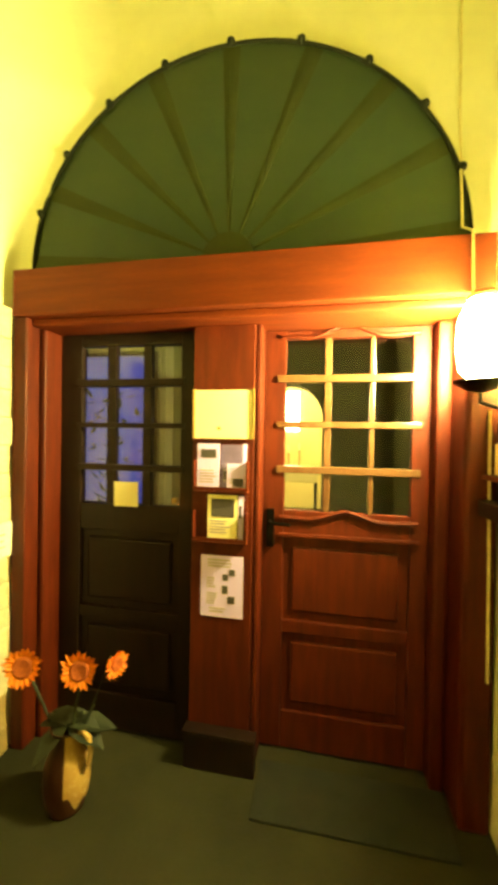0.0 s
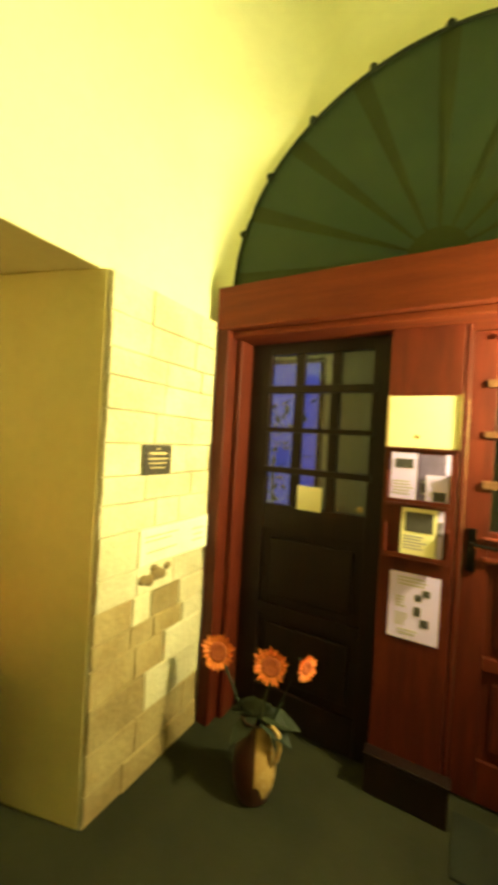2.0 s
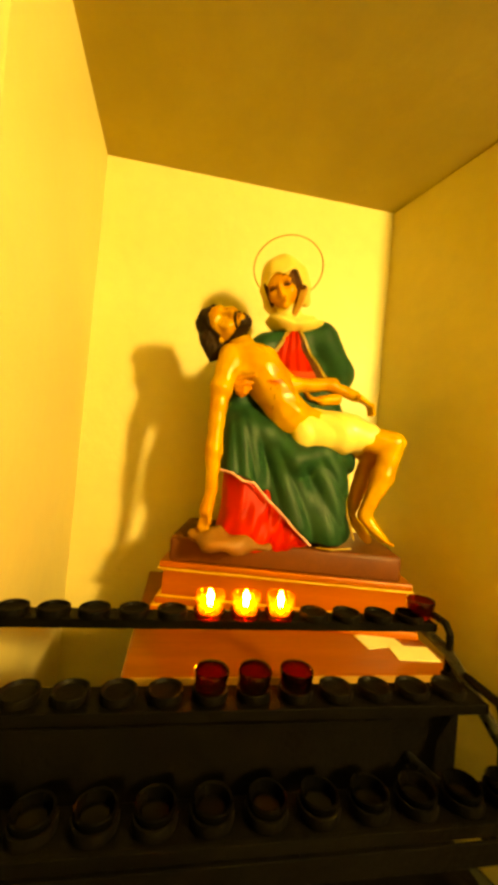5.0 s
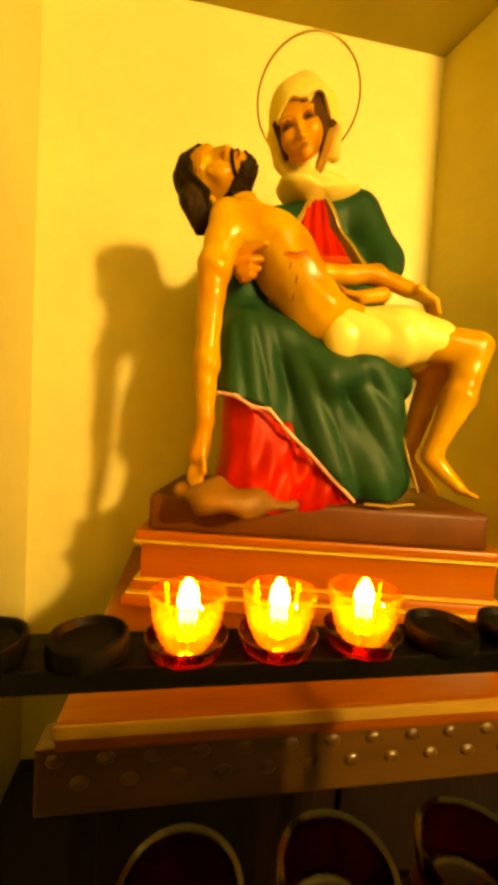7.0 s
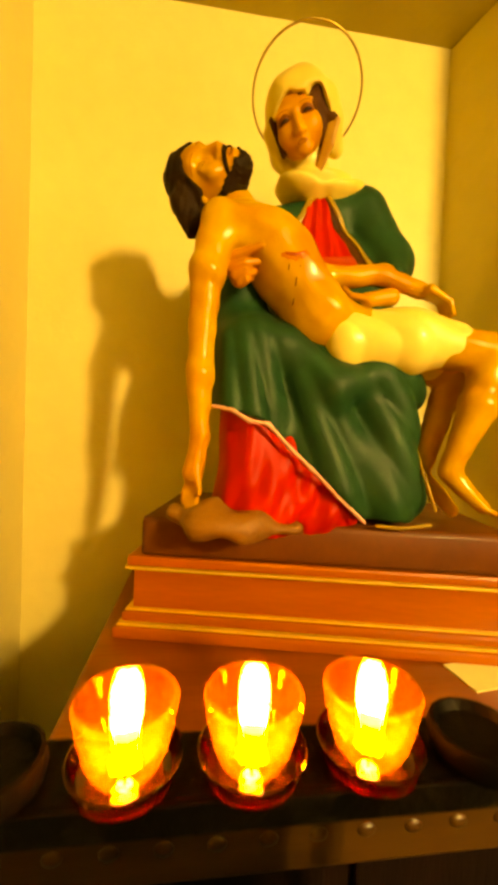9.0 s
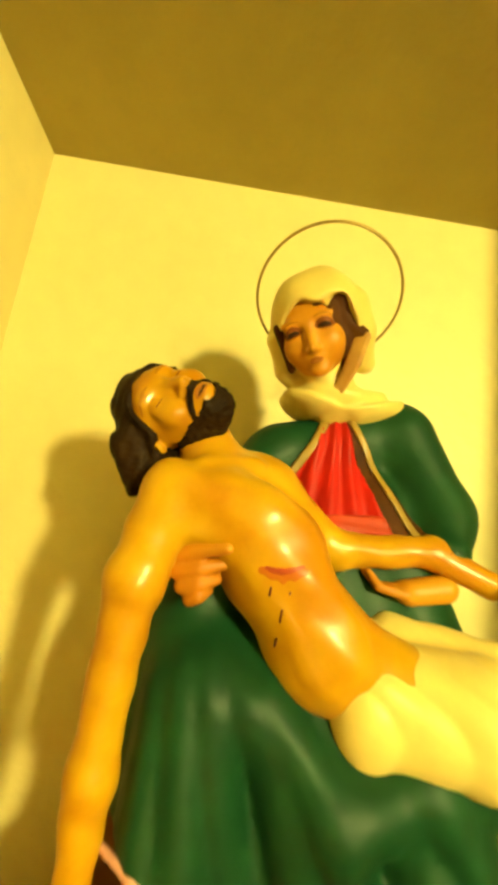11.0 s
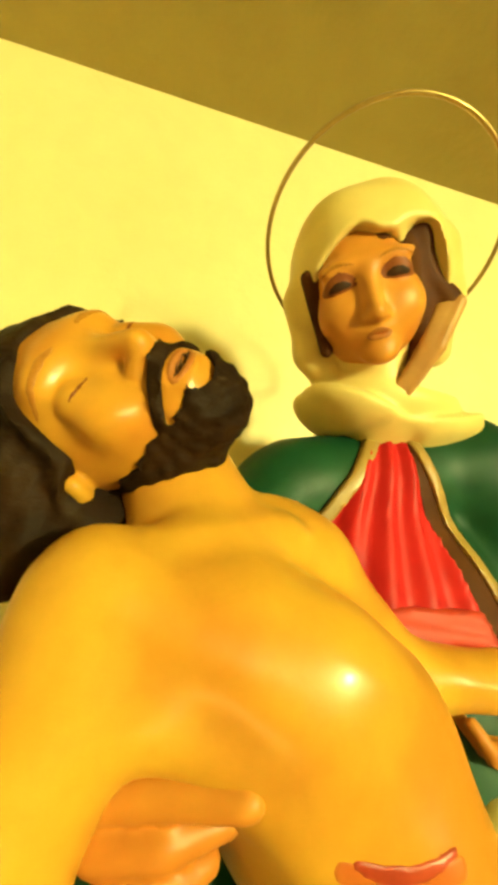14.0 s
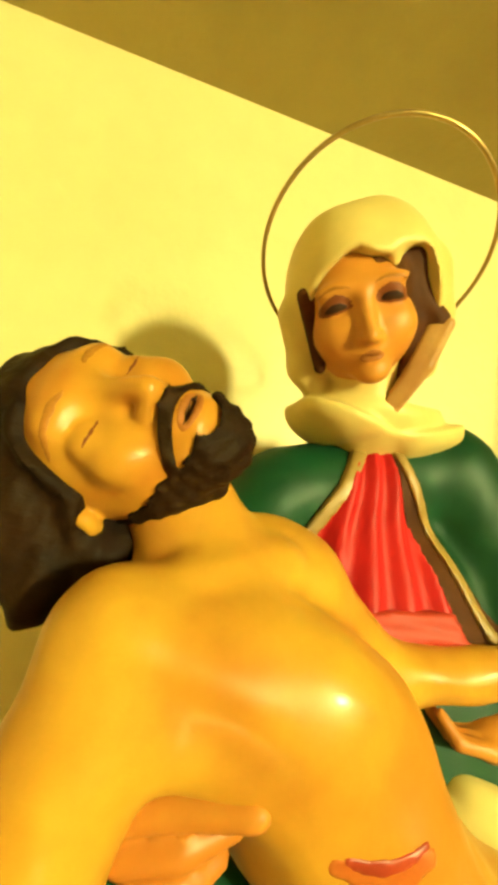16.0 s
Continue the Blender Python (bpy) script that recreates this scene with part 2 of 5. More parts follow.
def boxed(x0, y0, z0, x1, y1, z1, bevel=0.0):
    return box(bmesh.new(), min(x0, x1), min(y0, y1), min(z0, z1), max(x0, x1), max(y0, y1), max(z0, z1), bevel)


def lathe(bm, profile, at=(0, 0, 0), n=28):
    """Turns (radius, height) pairs about z."""
    rings = []
    for r, z in profile:
        rings.append([bm.verts.new((at[0] + r * math.cos(a), at[1] + r * math.sin(a), at[2] + z)) for a in (2 * math.pi * i / n for i in range(n))])
    for a, b in zip(rings, rings[1:]):
        for i in range(n):
            bm.faces.new((a[i], a[(i + 1) % n], b[(i + 1) % n], b[i]))
    for ring, flip in ((rings[0], True), (rings[-1], False)):
        bm.faces.new(list(reversed(ring)) if flip else ring)
    return bm


def tube(bm, pts, radius, n=10, radii=None):
    """A round bar along a line of points."""
    pts = [Vector(p) for p in pts]
    rings = []
    for i, p in enumerate(pts):
        d = (pts[min(i + 1, len(pts) - 1)] - pts[max(i - 1, 0)]).normalized()
        side = d.cross(Vector((0, 0, 1)) if abs(d.z) < 0.9 else Vector((1, 0, 0))).normalized()
        up = side.cross(d)
        r = radii[i] if radii else radius
        rings.append([bm.verts.new(p + r * (math.cos(a) * side + math.sin(a) * up)) for a in (2 * math.pi * k / n for k in range(n))])
    for a, b in zip(rings, rings[1:]):
        for i in range(n):
            bm.faces.new((a[i], a[(i + 1) % n], b[(i + 1) % n], b[i]))
    bm.faces.new(list(reversed(rings[0])))
    bm.faces.new(rings[-1])
    return bm


def prism(bm, outline, y0, y1):
    """A plate from an outline of (x, z), between y0 and y1."""
    a = [bm.verts.new((x, y0, z)) for x, z in outline]
    b = [bm.verts.new((x, y1, z)) for x, z in outline]
    bm.faces.new(a)
    bm.faces.new(list(reversed(b)))
    for i in range(len(a)):
        j = (i + 1) % len(a)
        bm.faces.new((a[j], a[i], b[i], b[j]))
    return bm


def mesh_of(name, bm, mat, smooth=False):
    bmesh.ops.recalc_face_normals(bm, faces=bm.faces)
    me = bpy.data.meshes.new(name)
    bm.to_mesh(me)
    bm.free()
    me.materials.append(mat)
    if smooth:
        me.polygons.foreach_set("use_smooth", [True] * len(me.polygons))
        me.set_sharp_from_angle(angle=radians(35))
    return me


def part(name, bm, mat, parent=None, label="", smooth=False):
    ob = new(name, mesh_of(name, bm, mat, smooth))
    ob.parent = parent
    if label:
        ob["label"] = label
    return ob


def thing(name, label, category, group="", kind="", at=(0, 0, 0)):
    ob = new(name)
    ob.location = at
    ob.empty_display_size = 0.05
    return tagged(ob, label, category, group, kind)


# ---- structure ----
def plan(outline, z0, z1):
    """A block from an outline of (x, y), between z0 and z1."""
    bm = bmesh.new()
    a = [bm.verts.new((x, y, z0)) for x, y in outline]
    b = [bm.verts.new((x, y, z1)) for x, y in outline]
    bm.faces.new(list(reversed(a)))
    bm.faces.new(b)
    for i in range(len(a)):
        j = (i + 1) % len(a)
        bm.faces.new((a[i], a[j], b[j], b[i]))
    return bm


def setting(name, bm, mat, label, category, smooth=False):
    return tagged(part(name, bm, mat, None, "", smooth), label, category, "", "structure")


SOFFIT = 2.20
setting("floor", boxed(-3.6, -2.5, -0.1, 4.2, 9.4, 0), FLOOR, "dark olive worn stone floor of the vestibule", "floor")
setting("ceiling", boxed(-1.6, -2.5, 4.8, 4.2, 2.36, 4.95), PLASTER, "pale yellow plaster ceiling of the vestibule", "ceiling")
setting("wall_niche_back", boxed(-2.35, -1.2, 0, -2.133, 1.6, 2.5), NICHE, "warm cream plaster back wall of the niche", "wall")
wall_left = setting("wall_left", plan([(-2.133, 1.056), (-1.30, 1.283), (-1.30, 2.30), (-2.133, 2.30)], 0, SOFFIT), NICHE, "thick wall with a splayed plaster niche side and pale stone facing", "wall")
setting("wall_niche_side", plan([(-2.133, -0.122), (-2.133, -1.2), (-1.33, -1.2), (-1.33, -0.098)], 0, SOFFIT), NICHE, "splayed cream plaster side of the niche", "wall")
setting("soffit", boxed(-2.35, -1.2, SOFFIT + 0.001, -1.336, 2.088, SOFFIT + 0.016), SOFFIT_SHADE, "plaster soffit above the niche, shade put into its brown colour", "ceiling")
setting("wall_left_upper", boxed(-1.56, -2.3, SOFFIT + 0.004, -1.335, 2.09, 4.8), PLASTER, "pale yellow plaster wall above the niche", "wall")
setting("wall_left_rear", boxed(-1.56, -2.3, 0, -1.337, -1.201, SOFFIT + 0.016), PLASTER, "pale yellow plaster wall", "wall")
setting("wall_right", boxed(0.93, 0.2, 0, 1.2, 2.07, 4.8), PLASTER, "pale yellow plaster wall beside the double door", "wall")
# Unseen bay, added so that bounced light escapes from the hall
setting("added_bay_wall", boxed(1.2, 0.2, 0, 4.0, 0.4, 4.8), PLASTER, "unseen pale plaster wall of a bay added to lessen bounced light", "wall")
setting("added_bay_wall_far", boxed(4.0, -2.3, 0, 4.2, 0.4, 4.8), PLASTER, "unseen pale plaster wall of a bay added to lessen bounced light", "wall")
# Unseen wall, moved close to bounce lamp light onto the niche side
setting("bounce_wall_rear", boxed(-1.56, -2.5, 0, 4.2, -2.3, 4.95), PLASTER, "unseen pale plaster wall set near to bounce light back", "wall")

# wall over the doors, with its round arch
AX, AZ, AR, FLAT = -0.207, 2.395, 1.030, 0.957
arc = [(AX + AR * math.cos(a), AZ + FLAT * AR * math.sin(a)) for a in (math.pi * i / 64 for i in range(65))]
setting("wall_door", prism(bmesh.new(), [(1.2, AZ), (1.2, 4.8), (-1.6, 4.8), (-1.6, AZ)] + list(reversed(arc)), 2.09, 2.36), PLASTER, "pale yellow plaster wall with a round arch over the doors", "wall")
setting("wall_door_left", boxed(-2.13, 2.304, 0, -1.277, 2.56, AZ), PLASTER, "plaster wall beside the door frame", "wall")
setting("wall_door_right", boxed(0.932, 2.075, 0, 3.2, 2.36, AZ - 0.002), PLASTER, "plaster wall beside the door frame", "wall")

# rounded plaster corner between the side wall and the arch
bm = bmesh.new()
levels = []
for i in range(41):
    z = AZ - 0.19 + i * 0.065
    h = min(max((z - AZ) / FLAT, 0), AR)
    r = min(AX - math.sqrt(AR * AR - h * h) + 1.335 - 0.004, 0.55)
    levels.append([bm.verts.new((-1.3352 + r - r * math.cos(a), 2.0902 - r + r * math.sin(a), z)) for a in (math.pi / 2 * k / 14 for k in range(15))] + [bm.verts.new((-1.345, 2.10, z))])
for p, q in zip(levels, levels[1:]):
    for k in range(16):
        bm.faces.new((p[k], p[(k + 1) % 16], q[(k + 1) % 16], q[k]))
bm.faces.new(levels[0])
bm.faces.new(list(reversed(levels[-1])))
setting("wall_corner", bm, PLASTER, "rounded pale yellow plaster corner beside the arch", "wall", True)

# fanlight in the arch
fan = thing("fanlight", "dark green half-round fanlight panel with radiating ribs above the doors", "fanlight", kind="structure", at=(AX, 2.075, AZ))
arc0 = [(AR * math.cos(a), FLAT * AR * math.sin(a)) for a in (math.pi * i / 64 for i in range(65))]
part("panel", prism(bmesh.new(), arc0, 0.02, 0.05), FAN, fan)
RIBS = [0.06 + (math.pi - 0.12) * i / 8 for i in range(9)]
for a in RIBS:
    bm = bmesh.new()
    d = Vector((math.cos(a), 0, FLAT * math.sin(a)))
    s = Vector((-math.sin(a), 0, math.cos(a)))
    p0, p1 = d * 0.13, d * (AR - 0.01)
    vs = []
    for p, w in ((p0, 0.006), (p1, 0.042)):
        for q, y in ((-w, 0.02), (w, 0.02), (w * 0.3, 0.0165), (-w * 0.3, 0.0165)):
            vs.append(bm.verts.new(p + s * q + Vector((0, y, 0))))
    for i in range(4):
        bm.faces.new((vs[i], vs[(i + 1) % 4], vs[4 + (i + 1) % 4], vs[4 + i]))
    bm.faces.new(vs[:4])
    bm.faces.new(vs[4:])
    part("rib", bm, FAN_RIB, fan)
hub = lathe(bmesh.new(), [(0.12, 0), (0.13, 0.006), (0.125, 0.02), (0.05, 0.028)], n=32)
bmesh.ops.rotate(hub, verts=hub.verts, cent=(0, 0, 0), matrix=Matrix.Rotation(math.pi / 2, 3, "X"))
bmesh.ops.bisect_plane(hub, geom=hub.verts[:] + hub.edges[:] + hub.faces[:], plane_co=(0, 0, 0.002), plane_no=(0, 0, -1), clear_outer=True)
bmesh.ops.translate(hub, verts=hub.verts, vec=(0, 0.02, 0))
part("hub", hub, FAN_RIB, fan)
part("rim", tube(bmesh.new(), [(1.0 * (AR - 0.004) * math.cos(math.pi * i / 48), 0.008, FLAT * (AR - 0.004) * math.sin(math.pi * i / 48)) for i in range(49)], 0.008, 6), FAN_DARK, fan)
for i in range(1, 10):
    a = math.pi * i / 10
    bm = bmesh.new()
    bmesh.ops.create_icosphere(bm, subdivisions=2, radius=0.02, matrix=Matrix.Translation(((AR + 0.004) * math.cos(a), 0.006, FLAT * (AR + 0.004) * math.sin(a))))
    part("knob", bm, FAN_DARK, fan, smooth=True)

# door frame
frame_ob = thing("door_frame", "red-brown varnished wooden door frame with a heavy lintel beam", "door frame", kind="structure")
part("lintel", boxed(-1.276, 1.996, 2.155, 0.885, 2.30, 2.385, 0.006), WOOD_BEAM, frame_ob)
part("lintel_moulding", boxed(-1.20, 2.04, 2.118, 0.80, 2.30, 2.153, 0.008), WOOD_BEAM, frame_ob)
part("jamb", boxed(-1.276, 2.002, 0.0, -1.20, 2.30, 2.153, 0.008), WOOD, frame_ob)
part("jamb", boxed(-1.196, 2.09, 0.0, -1.165, 2.30, 2.116, 0.012), WOOD, frame_ob)
part("jamb", boxed(0.80, 2.035, 0.0, 0.925, 2.36, 2.153, 0.02), WOOD, frame_ob)
part("jamb", boxed(0.735, 2.20, 0.0, 0.798, 2.36, 2.116, 0.015), WOOD, frame_ob)
part("post", boxed(-0.385, 2.15, 0.0, -0.082, 2.34, 2.116, 0.004), WOOD, frame_ob)
part("post_moulding", boxed(-0.079, 2.165, 0.0, -0.055, 2.34, 2.14, 0.008), WOOD, frame_ob)
part("plinth", boxed(-0.39, 2.085, 0.0, -0.045, 2.147, 0.165, 0.008), WOOD_DARK, frame_ob)
part("plinth_cap", boxed(-0.395, 2.08, 0.167, -0.04, 2.147, 0.182, 0.005), WOOD_DARK, frame_ob)


def glazed_door(name, x0, x1, yf, z_top, cols, rows, wood, bar_wood, label, bars_over):
    """A door with a grid of panes above a panelled lower half."""
    d = thing(name, label, "door", kind="structure")
    g0, g1, gz0, gz1 = cols[0][0], cols[-1][1], rows[-1][0], rows[0][1]
    part("stile", boxed(x0, yf, 0.015, g0, yf + 0.045, z_top, 0.003), wood, d)
    part("stile", boxed(g1, yf, 0.015, x1, yf + 0.045, z_top, 0.003), wood, d)
    part("top_rail", boxed(g0 + 0.001, yf + 0.001, gz1, g1 - 0.001, yf + 0.044, z_top, 0.003), wood, d)
    part("lock_rail", boxed(g0 + 0.001, yf + 0.001, gz0 - 0.14, g1 - 0.001, yf + 0.044, gz0, 0.003), wood, d)
    part("bottom_rail", boxed(g0 + 0.001, yf + 0.001, 0.015, g1 - 0.001, yf + 0.044, 0.20, 0.003), wood, d)
    part("mid_rail", boxed(g0 + 0.001, yf + 0.001, 0.60, g1 - 0.001, yf + 0.044, 0.66, 0.003), wood, d)
    for z0, z1 in ((0.20, 0.60), (0.66, gz0 - 0.14)):
        bm = boxed(g0, yf + 0.02, z0, g1, yf + 0.036, z1)
        box(bm, g0 + 0.045, yf + 0.006, z0 + 0.045, g1 - 0.045, yf + 0.021, z1 - 0.045, 0.012)
        part("panel", bm, wood, d)
    for (a0, a1), (b0, b1) in zip(cols, cols[1:]):
        part("muntin", boxed(a1, yf + 0.004, gz0, b0, yf + 0.040, gz1, 0.004), bar_wood, d)
    for (a0, a1), (b0, b1) in zip(rows, rows[1:]):
        part("glazing_bar", boxed(g0 - bars_over, yf - 0.012, b1, g1 + bars_over, yf + 0.043, a0, 0.004), bar_wood, d)
    for a0, a1 in cols:
        for b0, b1 in rows:
            p = part("pane", boxed(a0 - 0.004, yf + 0.024, b0 - 0.004, a1 + 0.004, yf + 0.028, b1 + 0.004), GLASS, d)
            p.visible_shadow = False
    return d


# The post's shadow over this door is put into its dark wood colour
left_door = glazed_door("door_1", -1.163, -0.388, 2.215, 2.114, [(-1.04, -0.892), (-0.84, -0.687), (-0.638, -0.475)],
                        [(1.875, 2.05), (1.645, 1.835), (1.425, 1.618), (1.215, 1.392)], WOOD_DARK, WOOD_DARK,
                        "wooden door with twelve small panes, shade in its dark colour, closed", 0.02)
right_door = glazed_door("door_2", -0.053, 0.733, 2.29, 2.116, [(0.05, 0.243), (0.276, 0.458), (0.480, 0.652)],
                         [(1.893, 2.075), (1.662, 1.858), (1.440, 1.632), (1.215, 1.405)], WOOD, BAR_WOOD,
                         "red-brown varnished wooden door with twelve panes and carved scalloped rails, closed", 0.04)
# carved scallops over and under the panes
def scallop(z, h, flip):
    pts = []
    for i in range(33):
        u = i / 32
        x = 0.03 + u * 0.65
        w = abs(u - 0.5) * 2
        s = (1 - w) ** 1.6 * 1.2 - 0.45 * math.sin(math.pi * min(1, w * 1.05)) ** 2
        pts.append((x, 2.282, z + h * s))
    return tube(bmesh.new(), pts, 0.011, 8)


part("scalloped_moulding", scallop(2.082, 0.05, False), WOOD, right_door, smooth=True)
part("scalloped_moulding", scallop(1.182, 0.035, True), WOOD, right_door, smooth=True)
part("panel_moulding", boxed(0.03, 2.272, 1.085, 0.69, 2.291, 1.105, 0.005), WOOD, right_door)
hd = part("handle_plate", boxed(-0.035, 2.276, 1.03, 0.005, 2.289, 1.225, 0.005), IRON, right_door, "black iron handle plate")
part("lever", tube(bmesh.new(), [(-0.015, 2.28, 1.16), (-0.015, 2.24, 1.16), (-0.005, 2.23, 1.16), (0.09, 2.23, 1.155)], 0.008, 8), IRON, hd, smooth=True)
lk = lathe(bmesh.new(), [(0.016, 0), (0.016, 0.01), (0.008, 0.016)], n=16)
bmesh.ops.rotate(lk, verts=lk.verts, cent=(0, 0, 0), matrix=Matrix.Rotation(math.pi / 2, 3, "X"))
bmesh.ops.translate(lk, verts=lk.verts, vec=(-0.50, 2.214, 1.25))
part("lock_cylinder", lk, GOLD, left_door, "small bright lock cylinder", smooth=True)

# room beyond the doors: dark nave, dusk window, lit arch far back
setting("wall_nave_left", boxed(-3.6, 2.56, 0, -3.4, 9.4, 3.6), NAVE, "plaster wall of the room beyond, darkness put into its colour", "wall")
setting("wall_nave_right", boxed(3.0, 2.36, 0, 3.2, 9.4, 3.6), NAVE, "plaster wall of the room beyond, darkness put into its colour", "wall")
setting("ceiling_nave", boxed(-3.6, 2.37, 3.6, 3.2, 9.4, 3.75), NAVE, "ceiling of the room beyond, darkness put into its colour", "ceiling")
bx, bz, br = -0.30, 1.9, 0.50
barc = [(bx + br * math.cos(a), bz + br * math.sin(a)) for a in (math.pi * i / 24 for i in range(25))]
setting("wall_nave_far", prism(bmesh.new(), [(3.0, 0), (3.0, 3.6), (-3.4, 3.6), (-3.4, 0), (bx - br, 0)] + list(reversed(barc)) + [(bx + br, 0)], 6.2, 6.5), NAVE, "far wall toned dark as unlit, with a lit round-arched opening", "wall")
setting("wall_apse", boxed(-3.4, 9.2, 0, 3.0, 9.4, 3.6), NICHE, "lit plaster wall seen through the far arch", "wall")
wn = thing("window_1", "blue dusk window in the dim room beyond the door", "window", kind="structure", at=(-1.5, 3.3, 1.62))
DUSK = glow("dusk_sky", (0.035, 0.05, 0.48), 0.34)
part("sky_pane", boxed(-0.32, 0.012, -0.6, 0.36, 0.02, 0.62), DUSK, wn)
part("window_frame", boxed(-0.36, 0.0, -0.65, -0.32, 0.04, 0.66), WOOD_DARK, wn)
part("window_frame", boxed(0.36, 0.0, -0.65, 0.40, 0.04, 0.66), WOOD_DARK, wn)
part("window_frame", boxed(-0.32, 0.0, 0.62, 0.36, 0.04, 0.66), WOOD_DARK, wn)
part("window_sill", boxed(-0.42, -0.06, -0.69, 0.46, 0.04, -0.652), WOOD_DARK, wn)
setting("wall_nave_window", boxed(-3.4, 3.345, 0, -1.05, 3.5, 3.6), NAVE, "wall behind the dusk window, toned dark as unlit", "wall")
plant = thing("house_plant", "dark leafy plant silhouetted against the dusk window", "plant", at=(-1.42, 3.1, 0))
part("pot", lathe(bmesh.new(), [(0.09, 0), (0.13, 0.26), (0.135, 0.28), (0.11, 0.28)]), WOOD_DARK, plant, smooth=True)
rnd = random.Random(4)
bm = tube(bmesh.new(), [(0, 0, 0.25), (0.02, 0, 0.8), (-0.02, 0.02, 1.4)], 0.012)
part("stem", bm, STEM, plant)
bm = bmesh.new()
for i in range(70):
    c = Vector((rnd.gauss(0, 0.10), rnd.gauss(0, 0.05), rnd.uniform(0.9, 1.9)))
    a, e = rnd.uniform(0, 6.28), rnd.uniform(-0.6, 0.9)
    d = Vector((math.cos(a) * math.cos(e), math.sin(a) * math.cos(e), math.sin(e)))
    s = d.cross(Vector((0, 0, 1))).normalized() * 0.022
    n = d.cross(s).normalized() * 0.01
    bm.faces.new([bm.verts.new(c + q) for q in (Vector(), d * 0.05 + s + n, d * 0.12, d * 0.05 - s + n)])
part("leaves", bm, STEM, plant)
alt = thing("far_window", "bright white lit window in the room behind the far arch", "window", kind="structure", at=(-0.55, 9.1, 2.2))
part("pane", boxed(-0.22, 0.03, -0.45, 0.22, 0.04, 0.45), glow("bright_pane", (1.0, 0.9, 0.6), 9.0), alt)
# Added lamp, hidden above the arch, that brightens the far room and table
pendant = thing("far_fill_lamp", "unseen pendant lamp added to light the far room", "lamp", at=(-0.3, 6.95, 3.1))
part("globe", lathe(bmesh.new(), [(0.01, -0.12), (0.08, -0.09), (0.12, 0.0), (0.08, 0.09), (0.02, 0.118)], n=20), glow("far_fill_glass", (1.0, 0.80, 0.26), 1400.0), pendant, smooth=True)
part("rod", tube(bmesh.new(), [(0, 0, 0.119), (0, 0, 0.50)], 0.008), BRASS, pendant)
for x in (-0.24, 0.0, 0.24):
    part("window_frame", boxed(x - 0.012, 0.0, -0.47, x + 0.012, 0.03, 0.47), WOOD_DARK, alt)
tb = thing("altar_table", "small table with a pale yellow cloth in the lit far room", "table", at=(-0.35, 7.6, 0))
part("tabletop", boxed(-0.5, -0.3, 0.98, 0.5, 0.3, 1.02, 0.006), WOOD_DARK, tb)
part("tablecloth", boxed(-0.47, -0.305, 0.80, 0.47, 0.305, 1.03, 0.01), PAPER_CREAM, tb)
for x in (-0.44, 0.44):
    for y in (-0.24, 0.24):
        part("leg", boxed(x - 0.025, y - 0.025, 0, x + 0.025, y + 0.025, 0.798), WOOD_DARK, tb)
for x, h in ((-0.62, 0.36), (-0.42, 0.28), (-0.22, 0.32)):
    cs = thing("candlestick", "slim dark candlestick on the far table", "candlestick", "far candlesticks", at=(x, 7.55, 1.032))
    part("stick", lathe(bmesh.new(), [(0.05, 0), (0.045, 0.012), (0.012, 0.03), (0.012, h - 0.03), (0.03, h - 0.02), (0.03, h)], n=14), BRASS, cs, smooth=True)
    part("candle", lathe(bmesh.new(), [(0.012, h + 0.001), (0.012, h + 0.14), (0.004, h + 0.145)], n=10), WAX, cs, smooth=True)


# ---- notices on the post ----
def bars(bm, x0, x1, z0, z1, y, n, rnd, h=0.45):
    """Lines of writing too small to read, as thin bars."""
    for i in range(n):
        zc = z1 - (i + 0.5) * (z1 - z0) / n
        hh = (z1 - z0) / n * h / 2
        box(bm, x0, y - 0.0012, zc - hh, x0 + (x1 - x0) * rnd.uniform(0.6, 1), y, zc + hh)


rnd = random.Random(11)
card = thing("notice_card", "cream blank notice card in a thin frame on the door post", "notice", at=(-0.232, 2.149, 1.688))
part("card", boxed(-0.142, -0.006, -0.116, 0.142, -0.002, 0.116), PAPER_CREAM, card)
part("frame_edge", boxed(-0.152, -0.014, -0.128, 0.152, -0.0, -0.118, 0.002), WOOD, card)
part("frame_edge", boxed(0.143, -0.012, -0.117, 0.152, -0.0, 0.122, 0.002), GOLD, card)
part("frame_edge", boxed(-0.152, -0.012, -0.117, -0.143, -0.0, 0.122, 0.002), GOLD, card)
bm = bmesh.new()
box(bm, -0.03, -0.0075, -0.075, -0.01, -0.0062, -0.06)
part("stain", bm, TRIM, card)


